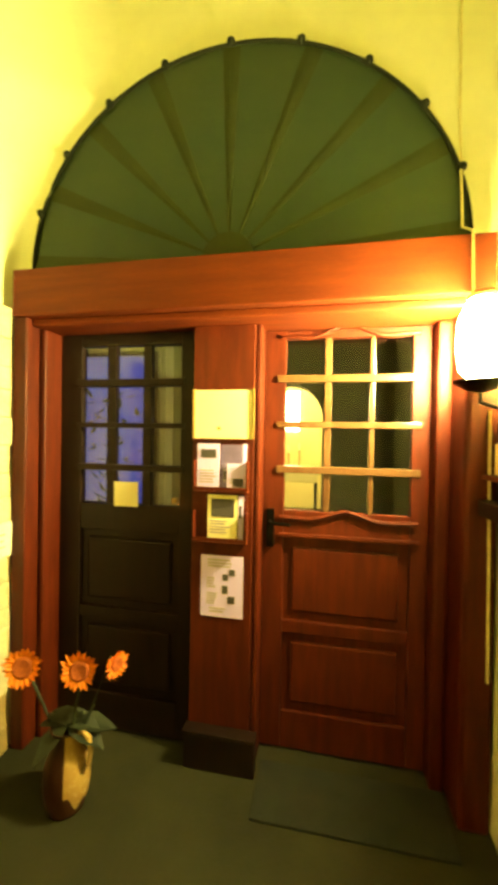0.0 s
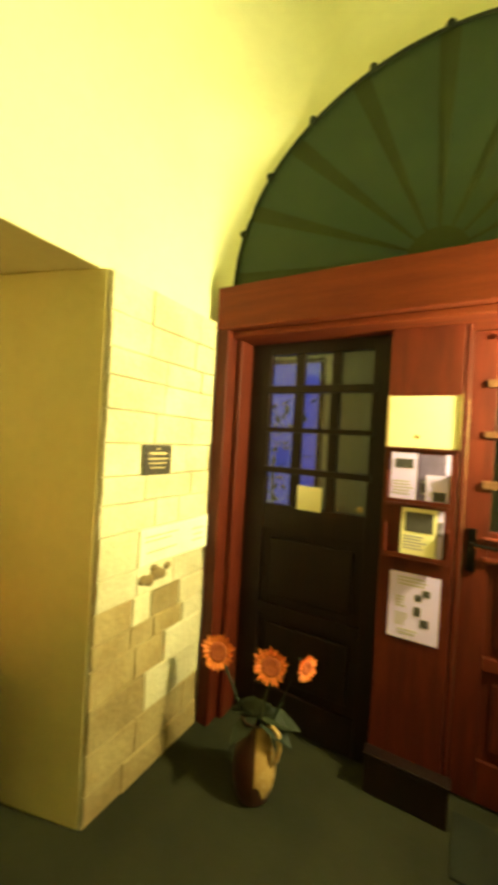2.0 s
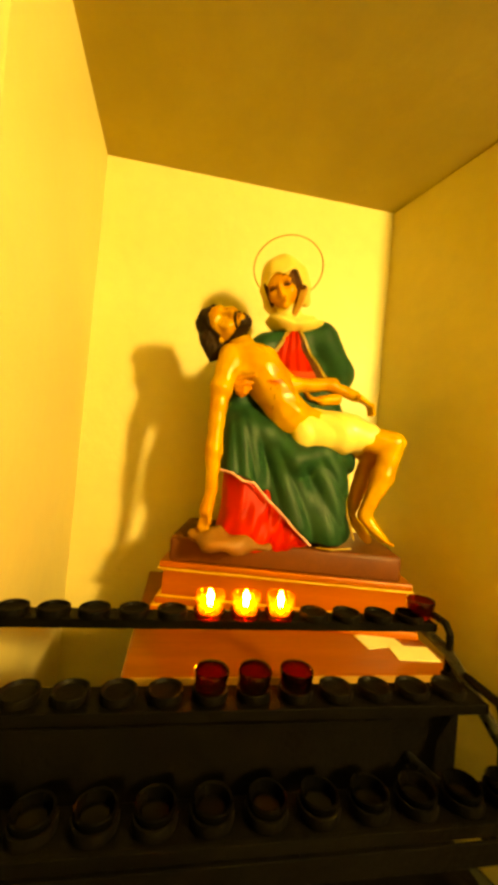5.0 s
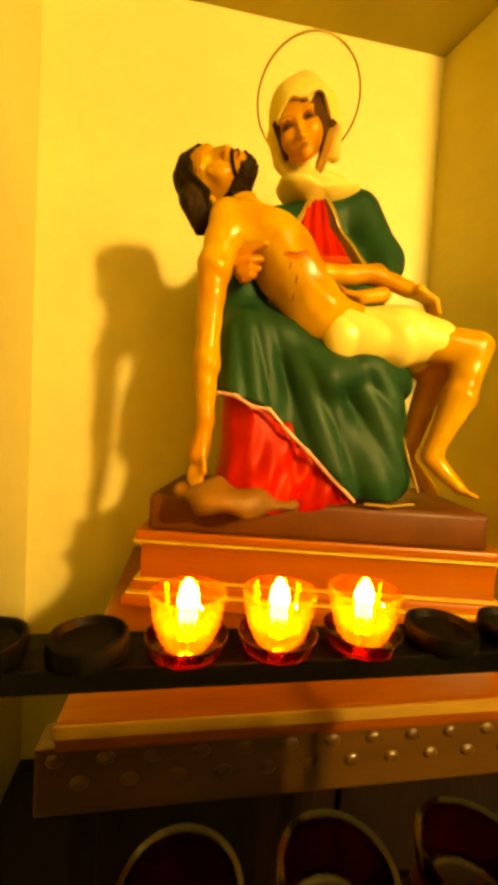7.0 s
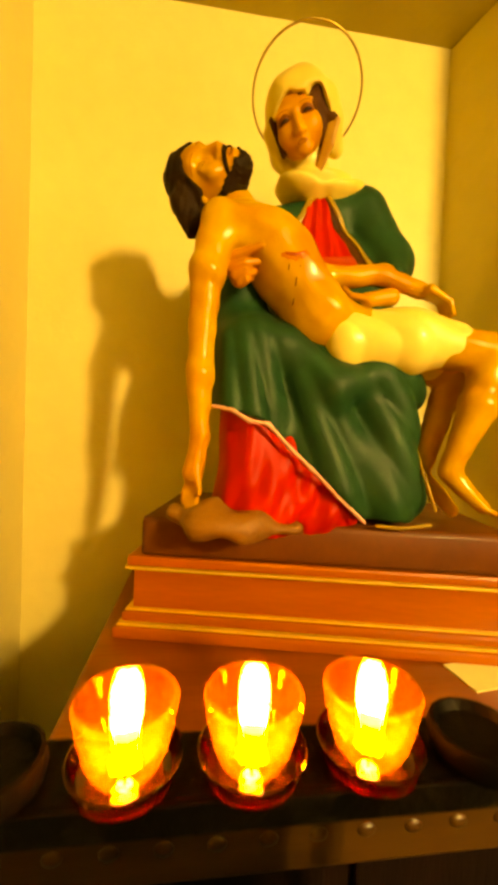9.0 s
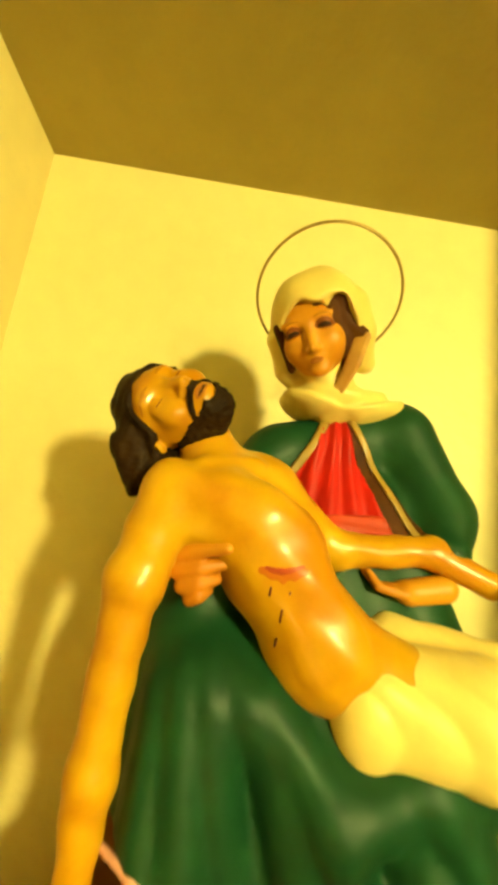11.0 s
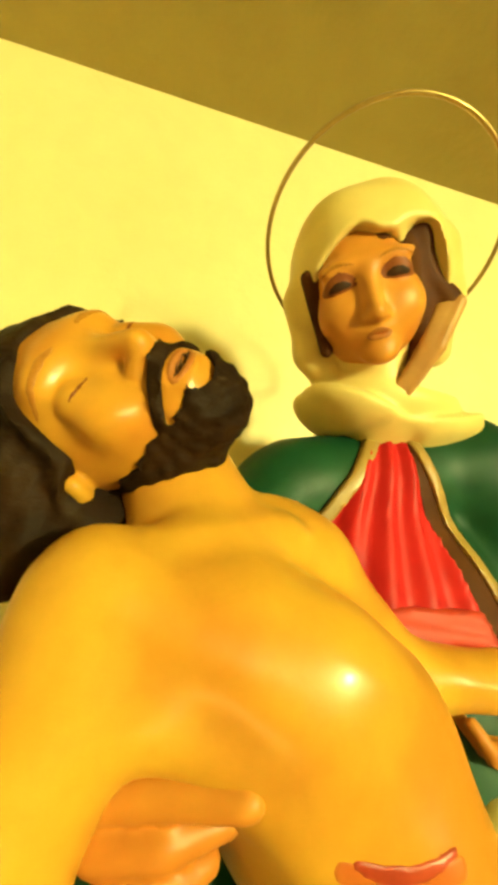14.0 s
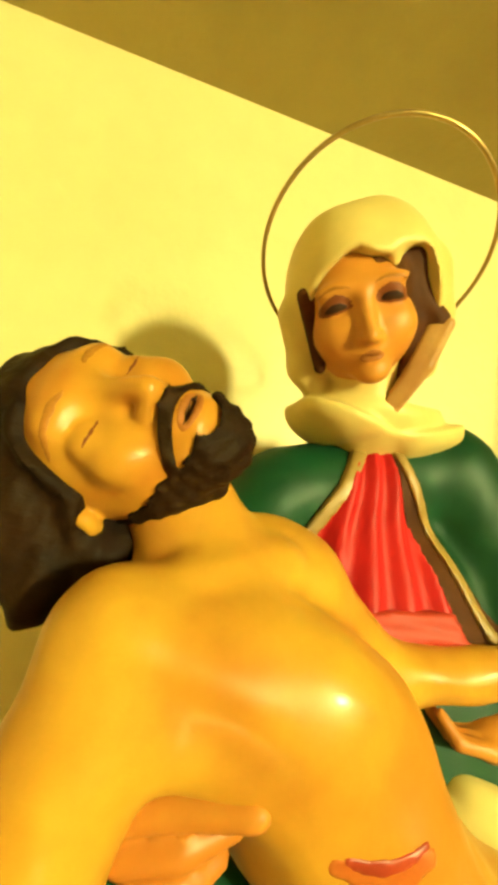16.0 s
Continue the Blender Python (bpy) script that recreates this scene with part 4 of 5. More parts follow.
# ---- statue: rounded forms blended in fields, then skinned ----
class Field:
    def __init__(self, lo, hi, h):
        self.lo, self.h = np.array(lo, np.float32), h
        n = np.ceil((np.array(hi) - np.array(lo)) / h).astype(int) + 1
        self.ax = [self.lo[i] + h * np.arange(n[i], dtype=np.float32) for i in range(3)]
        self.d = np.full(n, 0.2, np.float32)

    def cut(self, lo, hi):
        s = []
        for i in range(3):
            a = max(int((lo[i] - self.lo[i]) / self.h), 0)
            b = min(int((hi[i] - self.lo[i]) / self.h) + 2, len(self.ax[i]))
            s.append(slice(a, max(b, a)))
        return tuple(s), self.ax[0][s[0]][:, None, None], self.ax[1][s[1]][None, :, None], self.ax[2][s[2]][None, None, :]

    def blend(self, s, d, k, take=False):
        old = self.d[s]
        if take:
            d = -d
            hh = np.clip(0.5 - 0.5 * (old - d) / k, 0, 1)
            self.d[s] = old + (d - old) * hh + k * hh * (1 - hh)
        else:
            hh = np.clip(0.5 + 0.5 * (old - d) / k, 0, 1)
            self.d[s] = old + (d - old) * hh - k * hh * (1 - hh)
        return self

    def cone(self, a, b, ra, rb, k=0.012, take=False, fold=None):
        a, b = np.array(a, np.float32), np.array(b, np.float32)
        m = max(ra, rb) + 0.05
        s, X, Y, Z = self.cut(np.minimum(a, b) - m, np.maximum(a, b) + m)
        ab = b - a
        t = np.clip(((X - a[0]) * ab[0] + (Y - a[1]) * ab[1] + (Z - a[2]) * ab[2]) / max(float(ab @ ab), 1e-9), 0, 1)
        d = np.sqrt((X - a[0] - t * ab[0]) ** 2 + (Y - a[1] - t * ab[1]) ** 2 + (Z - a[2] - t * ab[2]) ** 2) - (ra + t * (rb - ra))
        if fold:
            d = d + fold(X, Y, Z)
        return self.blend(s, d, k, take)

    def egg(self, c, r, axes=None, k=0.012, take=False, fold=None):
        c, r = np.array(c, np.float32), np.array(r, np.float32)
        m = float(max(r)) + 0.05
        s, X, Y, Z = self.cut(c - m, c + m)
        A = np.eye(3) if axes is None else np.array(axes)
        q = [((X - c[0]) * A[i][0] + (Y - c[1]) * A[i][1] + (Z - c[2]) * A[i][2]) / r[i] for i in range(3)]
        n = np.sqrt(q[0] ** 2 + q[1] ** 2 + q[2] ** 2)
        g = np.sqrt((q[0] / r[0]) ** 2 + (q[1] / r[1]) ** 2 + (q[2] / r[2]) ** 2) + 1e-6
        d = n * (n - 1) / g
        if fold:
            d = d + fold(X, Y, Z)
        return self.blend(s, d, k, take)

    def keep(self, f):
        self.d = np.maximum(self.d, f(self.ax[0][:, None, None], self.ax[1][None, :, None], self.ax[2][None, None, :])).astype(np.float32)
        return self

    def skin(self):
        """Vertices and quads of the surface where the field is nought."""
        d, ins = self.d, self.d < 0
        c = np.zeros(np.array(d.shape) - 1, np.int8)
        for i in (0, 1):
            for j in (0, 1):
                for k in (0, 1):
                    c += ins[i:i + c.shape[0], j:j + c.shape[1], k:k + c.shape[2]]
        cells = np.argwhere((c > 0) & (c < 8))
        idx = np.full(c.shape, -1, np.int32)
        idx[tuple(cells.T)] = np.arange(len(cells))
        corner = [(i, j, k) for i in (0, 1) for j in (0, 1) for k in (0, 1)]
        val = {o: d[tuple((cells + o).T)] for o in corner}
        tot, cnt = np.zeros((len(cells), 3)), np.zeros(len(cells))
        for o in corner:
            for axis in range(3):
                if o[axis] == 0:
                    p = list(o)
                    p[axis] = 1
                    v0, v1 = val[o], val[tuple(p)]
                    hit = (v0 < 0) != (v1 < 0)
                    t = np.where(hit, v0 / np.where(hit, v0 - v1, 1), 0)
                    pt = np.array(o, float)[None] + np.eye(3)[axis][None] * t[:, None]
                    tot += pt * hit[:, None]
                    cnt += hit
        verts = self.lo + self.h * (cells + tot / cnt[:, None])
        quads = []
        for axis in range(3):
            u, v = (axis + 1) % 3, (axis + 2) % 3
            a = np.take(ins, range(0, d.shape[axis] - 1), axis)
            b = np.take(ins, range(1, d.shape[axis]), axis)
            e = np.argwhere(a != b)
            e = e[(e[:, u] > 0) & (e[:, v] > 0) & (e[:, u] < d.shape[u] - 1) & (e[:, v] < d.shape[v] - 1)]
            eu, ev = np.eye(3, dtype=int)[u], np.eye(3, dtype=int)[v]
            q = np.stack([idx[tuple((e - o).T)] for o in (eu + ev, ev, 0 * eu, eu)], 1)
            flip = ~ins[tuple(e.T)]
            q[flip] = q[flip][:, ::-1]
            quads.append(q)
        return verts, np.concatenate(quads)


def frame_of(forward, up):
    f = np.array(forward, float) / np.linalg.norm(forward)
    s = np.cross(np.array(up, float), f)
    s /= np.linalg.norm(s)
    return f, s, np.cross(f, s)


LAYERS = []


def layer(mat, field):
    LAYERS.append((mat, *field.skin()))


def v3(*p):
    return np.array(p, float)


LO, HI = (-2.06, 0.26, 0.85), (-1.58, 0.95, 1.80)
def folds(X, Y, Z):
    """Folds that fan out from the knee, rounded ridges with sharp valleys between them."""
    a = np.arctan2(Y - 0.376, 1.47 - Z)
    deep = np.clip((1.27 - Z) * 6, 0.05, 1)
    return deep * (0.005 - 0.0100 * np.sqrt(np.sin(27 * a + 0.5 + 0.25 * np.sin(11 * Z)) ** 2 + 0.02)) + 0.0 * X


fine = lambda X, Y, Z: 0.0012 * np.sin(60 * (Y + 0.4 * Z)) + 0.0 * X

# cloak
HEM_Y, HEM_Z = [0.2, 0.355, 0.455, 0.54, 0.64, 1.0], [1.085, 1.08, 1.052, 0.975, 0.882, 0.872]

def cloak(fd):
    for a, b, ra, rb in (((-1.80, 0.45, 1.18), (-1.80, 0.72, 1.14), 0.09, 0.09), ((-1.745, 0.435, 1.185), (-1.735, 0.43, 1.03), 0.062, 0.072),
                         ((-1.745, 0.69, 1.13), (-1.735, 0.70, 0.92), 0.065, 0.078), ((-1.755, 0.56, 1.10), (-1.745, 0.60, 0.93), 0.075, 0.085)):
        fd.cone(a, b, ra, rb, 0.03, fold=folds)
    for a, b in (((-1.71, 0.50, 1.195), (-1.685, 0.585, 1.118)), ((-1.685, 0.585, 1.118), (-1.70, 0.665, 1.145))):
        fd.cone(a, b, 0.016, 0.016, 0.05)
    for a, b, ra, rb in (((-1.905, 0.510, 1.494), (-1.905, 0.690, 1.545), 0.046, 0.055), ((-1.945, 0.60, 1.47), (-1.90, 0.61, 1.18), 0.098, 0.13),
                         ((-1.90, 0.708, 1.54), (-1.868, 0.758, 1.42), 0.056, 0.053), ((-1.868, 0.758, 1.42), (-1.81, 0.742, 1.368), 0.053, 0.032),
                         ((-1.90, 0.490, 1.478), (-1.85, 0.43, 1.37), 0.045, 0.05), ((-1.90, 0.66, 1.40), (-1.86, 0.72, 1.22), 0.075, 0.085), ((-1.81, 0.42, 1.32), (-1.79, 0.405, 1.14), 0.055, 0.062)):
        fd.cone(a, b, ra, rb, 0.025, fold=fine)
    fd.keep(lambda X, Y, Z: np.interp(Y, HEM_Y, HEM_Z) - Z + 0 * X)
    return fd


def swell(fd, by, pattern=None):
    """Grow a field's skin outwards, for a coat of paint or cloth lying on it."""
    fd.d = fd.d - by
    if pattern:
        fd.d = (fd.d + pattern(fd.ax[0][:, None, None], fd.ax[1][None, :, None], fd.ax[2][None, None, :])).astype(np.float32)
    return fd


def stroke(Y, Z, pts, w):
    """Distance beyond a brush stroke of half width w in the plane of height and side."""
    best = 9.0
    for (y0, z0), (y1, z1) in zip(pts, pts[1:]):
        dy, dz = y1 - y0, z1 - z0
        t = np.clip(((Y - y0) * dy + (Z - z0) * dz) / (dy * dy + dz * dz + 1e-12), 0, 1)
        best = np.minimum(best, np.sqrt((Y - y0 - t * dy) ** 2 + (Z - z0 - t * dz) ** 2) - w)
    return best


ck = cloak(Field(LO, HI, 0.005))
layer(GREEN, ck)
# robe
rb_ = Field((-1.95, 0.30, 0.85), (-1.60, 0.72, 1.20), 0.005)
for a, b, ra, rb in (((-1.755, 0.445, 1.08), (-1.745, 0.465, 0.90), 0.06, 0.09), ((-1.76, 0.54, 0.98), (-1.75, 0.585, 0.89), 0.07, 0.072)):
    rb_.cone(a, b, ra, rb, 0.03, fold=lambda X, Y, Z: 0.0042 * np.sin(85 * (Y - 0.35 * (Z - 0.9)) + 4 * np.sin(11 * Z)) + 0.002 * np.sin(170 * Y) + 0 * X)
layer(RED, rb_)

EDGE_L, EDGE_R = [(0.583, 1.575), (0.553, 1.505), (0.517, 1.445), (0.48, 1.395)], [(0.594, 1.575), (0.641, 1.49), (0.684, 1.415), (0.725, 1.35)]
yl = lambda Z: np.interp(Z, [1.395, 1.445, 1.505, 1.575], [0.48, 0.517, 0.553, 0.583])
yr = lambda Z: np.interp(Z, [1.35, 1.415, 1.49, 1.575], [0.688, 0.652, 0.620, 0.590])
CHEST = ((-1.93, 0.46, 1.34), (-1.76, 0.74, 1.60))
bd = swell(cloak(Field(*CHEST, 0.0035)), 0.0040, lambda X, Y, Z: 0.0030 * np.sin(230 * (Y - 0.588) / (0.35 + 5 * (1.60 - Z))) + 0 * X)
bd.keep(lambda X, Y, Z: np.maximum(np.maximum(yl(Z) - Y, Y - yr(Z)) * 0.85, 1.36 - Z) + 0 * X)
layer(RED, bd)
sash = swell(cloak(Field(*CHEST, 0.0035)), 0.0090, lambda X, Y, Z: 0.0008 * np.sin(420 * Z + 20 * Y) + 0 * X)
sash.keep(lambda X, Y, Z: np.maximum(np.maximum(yl(Z) - Y, Y - yr(Z)), np.abs(Z - 1.390 - 0.10 * (Y - 0.60)) - 0.014) + 0 * X)
layer(SASH, sash)
# Dark band that paints the shadow between the red robe and the trim
robe_shade = swell(cloak(Field(*CHEST, 0.0032)), 0.0022)
robe_shade.keep(lambda X, Y, Z: np.maximum(np.maximum(yr(Z) - 0.004 - Y, Y - yr(Z) - 0.05 * (1.60 - Z) / 0.2), 1.36 - Z) + 0 * X)
layer(HAIR_BROWN, robe_shade)
tr = swell(cloak(Field(*CHEST, 0.0026)), 0.0060)
tr.keep(lambda X, Y, Z: np.minimum(stroke(Y, Z, EDGE_L, 0.0066), stroke(Y, Z, EDGE_R, 0.0055)) + 0 * X)
layer(TRIM, tr)
tr = Field((-1.80, 0.62, 0.85), (-1.60, 0.80, 1.06), 0.0025)
for pts, r in ((((-1.72, 0.755, 1.03), (-1.665, 0.745, 0.97), (-1.655, 0.765, 0.905)), 0.0032), (((-1.66, 0.66, 0.876), (-1.65, 0.70, 0.874), (-1.66, 0.76, 0.878)), 0.0035)):
    for a, b in zip(pts, pts[1:]):
        tr.cone(a, b, r, r, 0.004)
layer(TRIM, tr)
hm = Field((-1.80, 0.30, 0.85), (-1.58, 0.70, 1.12), 0.004)
hl = [(-1.70, 0.36, 1.075), (-1.672, 0.40, 1.068), (-1.664, 0.43, 1.05), (-1.662, 0.462, 1.046), (-1.665, 0.50, 1.008), (-1.663, 0.54, 0.972), (-1.665, 0.59, 0.925), (-1.665, 0.64, 0.88)]
for a, b in zip(hl, hl[1:]):
    hm.cone(a, b, 0.0042, 0.0042, 0.004)
layer(PINK, hm)

# mother's head: face, veil, collar
F, S, U = frame_of((0.853, -0.241, -0.462), (0.40, -0.48, 0.80))
C = v3(-1.824, 0.532, 1.664) - 0.003 * S
loc = lambda f, s, u: C + f * F + s * S + u * U
EYE_S, EYE_U = 0.0232, 0.0150


def mother_face(fd):
    fd.egg(loc(-0.004, 0, 0.010), (0.051, 0.0485, 0.058), (F, S, U))
    fd.egg(loc(0.008, 0, -0.022), (0.040, 0.040, 0.032), (F, S, U), 0.02)
    fd.egg(loc(0.040, 0, -0.0470), (0.011, 0.013, 0.009), (F, S, U), 0.016)
    for sd in (-1, 1):
        fd.egg(loc(0.030, sd * 0.026, -0.010), (0.014, 0.015, 0.015), (F, S, U), 0.018)
        fd.egg(loc(0.058, sd * 0.0220, 0.0145), (0.0165, 0.0145, 0.0095), (F, S, U), 0.010, True)
        fd.egg(loc(0.0355, sd * EYE_S, EYE_U - 0.001), (0.0095, 0.0125, 0.0090), (F, S, U), 0.003)
        fd.egg(loc(0.0395, sd * 0.022, 0.0275), (0.0070, 0.0170, 0.0050), (F, S, U), 0.012)
    fd.cone(loc(0.042, 0, 0.022), loc(0.0575, 0, -0.0125), 0.0042, 0.0054, 0.009)
    fd.egg(loc(0.0515, 0, -0.0158), (0.0085, 0.0088, 0.0045), (F, S, U), 0.006)
    for sd in (-1, 1):
        fd.egg(loc(0.0475, sd * 0.0070, -0.0155), (0.0060, 0.0040, 0.0042), (F, S, U), 0.004)
    fd.egg(loc(0.0440, 0, -0.0275), (0.0065, 0.0120, 0.0038), (F, S, U), 0.007)
    fd.egg(loc(0.0435, 0, -0.0340), (0.0062, 0.0095, 0.0038), (F, S, U), 0.005)
    fd.egg(loc(0.0540, 0, -0.0306), (0.0060, 0.0120, 0.0010), (F, S, U), 0.003, True)
    return fd.cone(loc(-0.008, 0, -0.03), (-1.885, 0.585, 1.575), 0.030, 0.036, 0.01)


FACE = ((-1.92, 0.43, 1.52), (-1.73, 0.65, 1.76))
layer(SKIN_M, mother_face(Field(*FACE, 0.0019)))


def face_at(X, Y, Z):
    p = [X - C[0], Y - C[1], Z - C[2]]
    return [sum(p[i] * A[i] for i in range(3)) for A in (F, S, U)]


def eyes(w, h, u0, slope=0.0, bow=0.0):
    def f(X, Y, Z):
        n, q, u = face_at(X, Y, Z)
        e = np.abs(q) - EYE_S
        d = np.sqrt((e / w) ** 2 + ((u - u0 + slope * e + bow * e * e) / h) ** 2)
        return np.maximum((d - 1) * min(w, h), 0.02 - n)
    return f


NEAR = ((-1.86, 0.44, 1.59), (-1.73, 0.62, 1.74))
layer(SHADE, swell(mother_face(Field(*NEAR, 0.0017)), 0.0004).keep(eyes(0.0145, 0.0085, EYE_U + 0.001, 0.12, 18)))
layer(EYE_DARK, swell(mother_face(Field(*NEAR, 0.0015)), 0.0008).keep(eyes(0.0100, 0.0040, EYE_U - 0.0015, 0.10, 16)))
layer(BROW, swell(mother_face(Field(*NEAR, 0.0015)), 0.0007).keep(eyes(0.0155, 0.0016, 0.0292, 0.10, 24)))


def lips(X, Y, Z):
    n, q, u = face_at(X, Y, Z)
    return np.maximum((np.sqrt((q / 0.0105) ** 2 + ((u + 0.0305 + 10 * q * q) / 0.0052) ** 2) - 1) * 0.005, 0.02 - n)


layer(LIP, swell(mother_face(Field((-1.86, 0.48, 1.57), (-1.73, 0.61, 1.68), 0.0015)), 0.0005).keep(lips))
# brown lining inside the veil, with a waved upper edge and a wide dark fold on one side
ln = Field((-1.95, 0.42, 1.53), (-1.73, 0.70, 1.80), 0.0026)
wave = lambda X, Y, Z: 0.0016 * np.sin(240 * Y + 60 * X) + 0 * Z
ln.egg(loc(-0.008, 0.004, 0.010), (0.050, 0.0560, 0.064), (F, S, U), fold=wave)
ln.cone(loc(0.008, 0.052, 0.044), loc(0.010, 0.053, 0.010), 0.014, 0.009, 0.008)
ln.cone(loc(0.010, 0.053, 0.010), loc(0.010, 0.068, -0.018), 0.009, 0.011, 0.008)
ln.cone(loc(0.010, 0.050, -0.015), loc(0.014, 0.030, -0.070), 0.010, 0.008, 0.006)
ln.cone(loc(0.020, -0.046, 0.030), loc(0.024, -0.043, -0.035), 0.007, 0.006, 0.008)
layer(HAIR_BROWN, ln)
lt = Field((-1.92, 0.50, 1.54), (-1.74, 0.68, 1.74), 0.0022)
for dx, w in ((0.001, 0.0062), (-0.008, 0.0052), (-0.015, 0.0042)):
    lt.cone(loc(0.016, 0.073 + dx, -0.022), loc(0.022, 0.050 + dx, -0.055), w, w * 0.95, 0.003)
    lt.cone(loc(0.022, 0.050 + dx, -0.055), loc(0.026, 0.018 + dx, -0.088), w * 0.95, w * 0.6, 0.003)
layer(TAN, lt)
ve = Field((-1.99, 0.40, 1.50), (-1.72, 0.74, 1.84), 0.0028)
ve.egg(loc(-0.022, 0.011, 0.020), (0.072, 0.0760, 0.082), (F, S, U), 0.01, fold=lambda X, Y, Z: 0.0016 * np.sin(90 * Y + 40 * Z) + 0 * X)
ve.cone(loc(-0.006, -0.058, 0.015), loc(0.000, -0.058, -0.035), 0.0150, 0.0130, 0.015)
ve.cone(loc(0.000, -0.058, -0.035), loc(-0.004, -0.040, -0.085), 0.0130, 0.0150, 0.015)
ve.cone(loc(-0.010, 0.074, 0.030), loc(-0.012, 0.074, -0.015), 0.012, 0.011, 0.02)
ve.cone(loc(-0.014, 0.072, -0.015), loc(-0.030, 0.060, -0.060), 0.012, 0.018, 0.02)
ve.egg(loc(0.060, -0.003, 0.000), (0.080, 0.0490, 0.0555), (F, S, U), 0.004, True, fold=lambda X, Y, Z: 0.0022 * np.sin(210 * Y + 1.2) + 0 * X)
ve.cone(loc(0.050, 0.046, 0.030), loc(0.050, 0.052, -0.004), 0.025, 0.024, 0.004, True)
ve.cone(loc(0.026, 0.050, 0.034), loc(0.026, 0.052, -0.022), 0.014, 0.017, 0.004, True)
ve.cone(loc(0.030, 0.052, -0.022), loc(0.034, 0.030, -0.075), 0.022, 0.024, 0.004, True)
ve.cone(loc(0.055, 0.052, -0.004), loc(0.055, 0.040, -0.075), 0.023, 0.026, 0.004, True)
ve.cone(loc(0.055, -0.010, -0.02), loc(0.060, 0.000, -0.080), 0.040, 0.034, 0.004, True)
pleats = lambda X, Y, Z: 0.0040 * np.sin(230 * (0.62 * np.sqrt((Y - 0.585) ** 2 + 0.6 * (X + 1.90) ** 2) - 0.8 * Z)) + 0.0008 * np.sin(520 * (0.5 * np.sqrt((Y - 0.585) ** 2 + 0.6 * (X + 1.90) ** 2) - 0.8 * Z))
ve.egg((-1.893, 0.607, 1.578), (0.060, 0.108, 0.034), None, 0.012, fold=pleats)
ve.egg((-1.862, 0.577, 1.578), (0.042, 0.074, 0.023), None, 0.012, fold=pleats)
ve.cone(loc(-0.012, 0.002, -0.040), (-1.878, 0.582, 1.580), 0.036, 0.042, 0.006, fold=lambda X, Y, Z: 0.0008 * np.sin(210 * Z + 60 * Y) + 0 * X)
layer(VEIL, ve)

# reclining figure: body
bo = Field((-1.86, 0.27, 0.86), (-1.60, 0.94, 1.53), 0.004)


def surf(fd, y, z):
    """How far forward a field's skin reaches at that height and side."""
    ins = np.nonzero(fd.d[:, np.argmin(np.abs(fd.ax[1] - y)), np.argmin(np.abs(fd.ax[2] - z))] < 0)[0]
    if not len(ins):
        return -1.708
    i, col = ins[-1], fd.d[:, np.argmin(np.abs(fd.ax[1] - y)), np.argmin(np.abs(fd.ax[2] - z))]
    return float(fd.ax[0][i] + fd.h * col[i] / (col[i] - col[i + 1]))


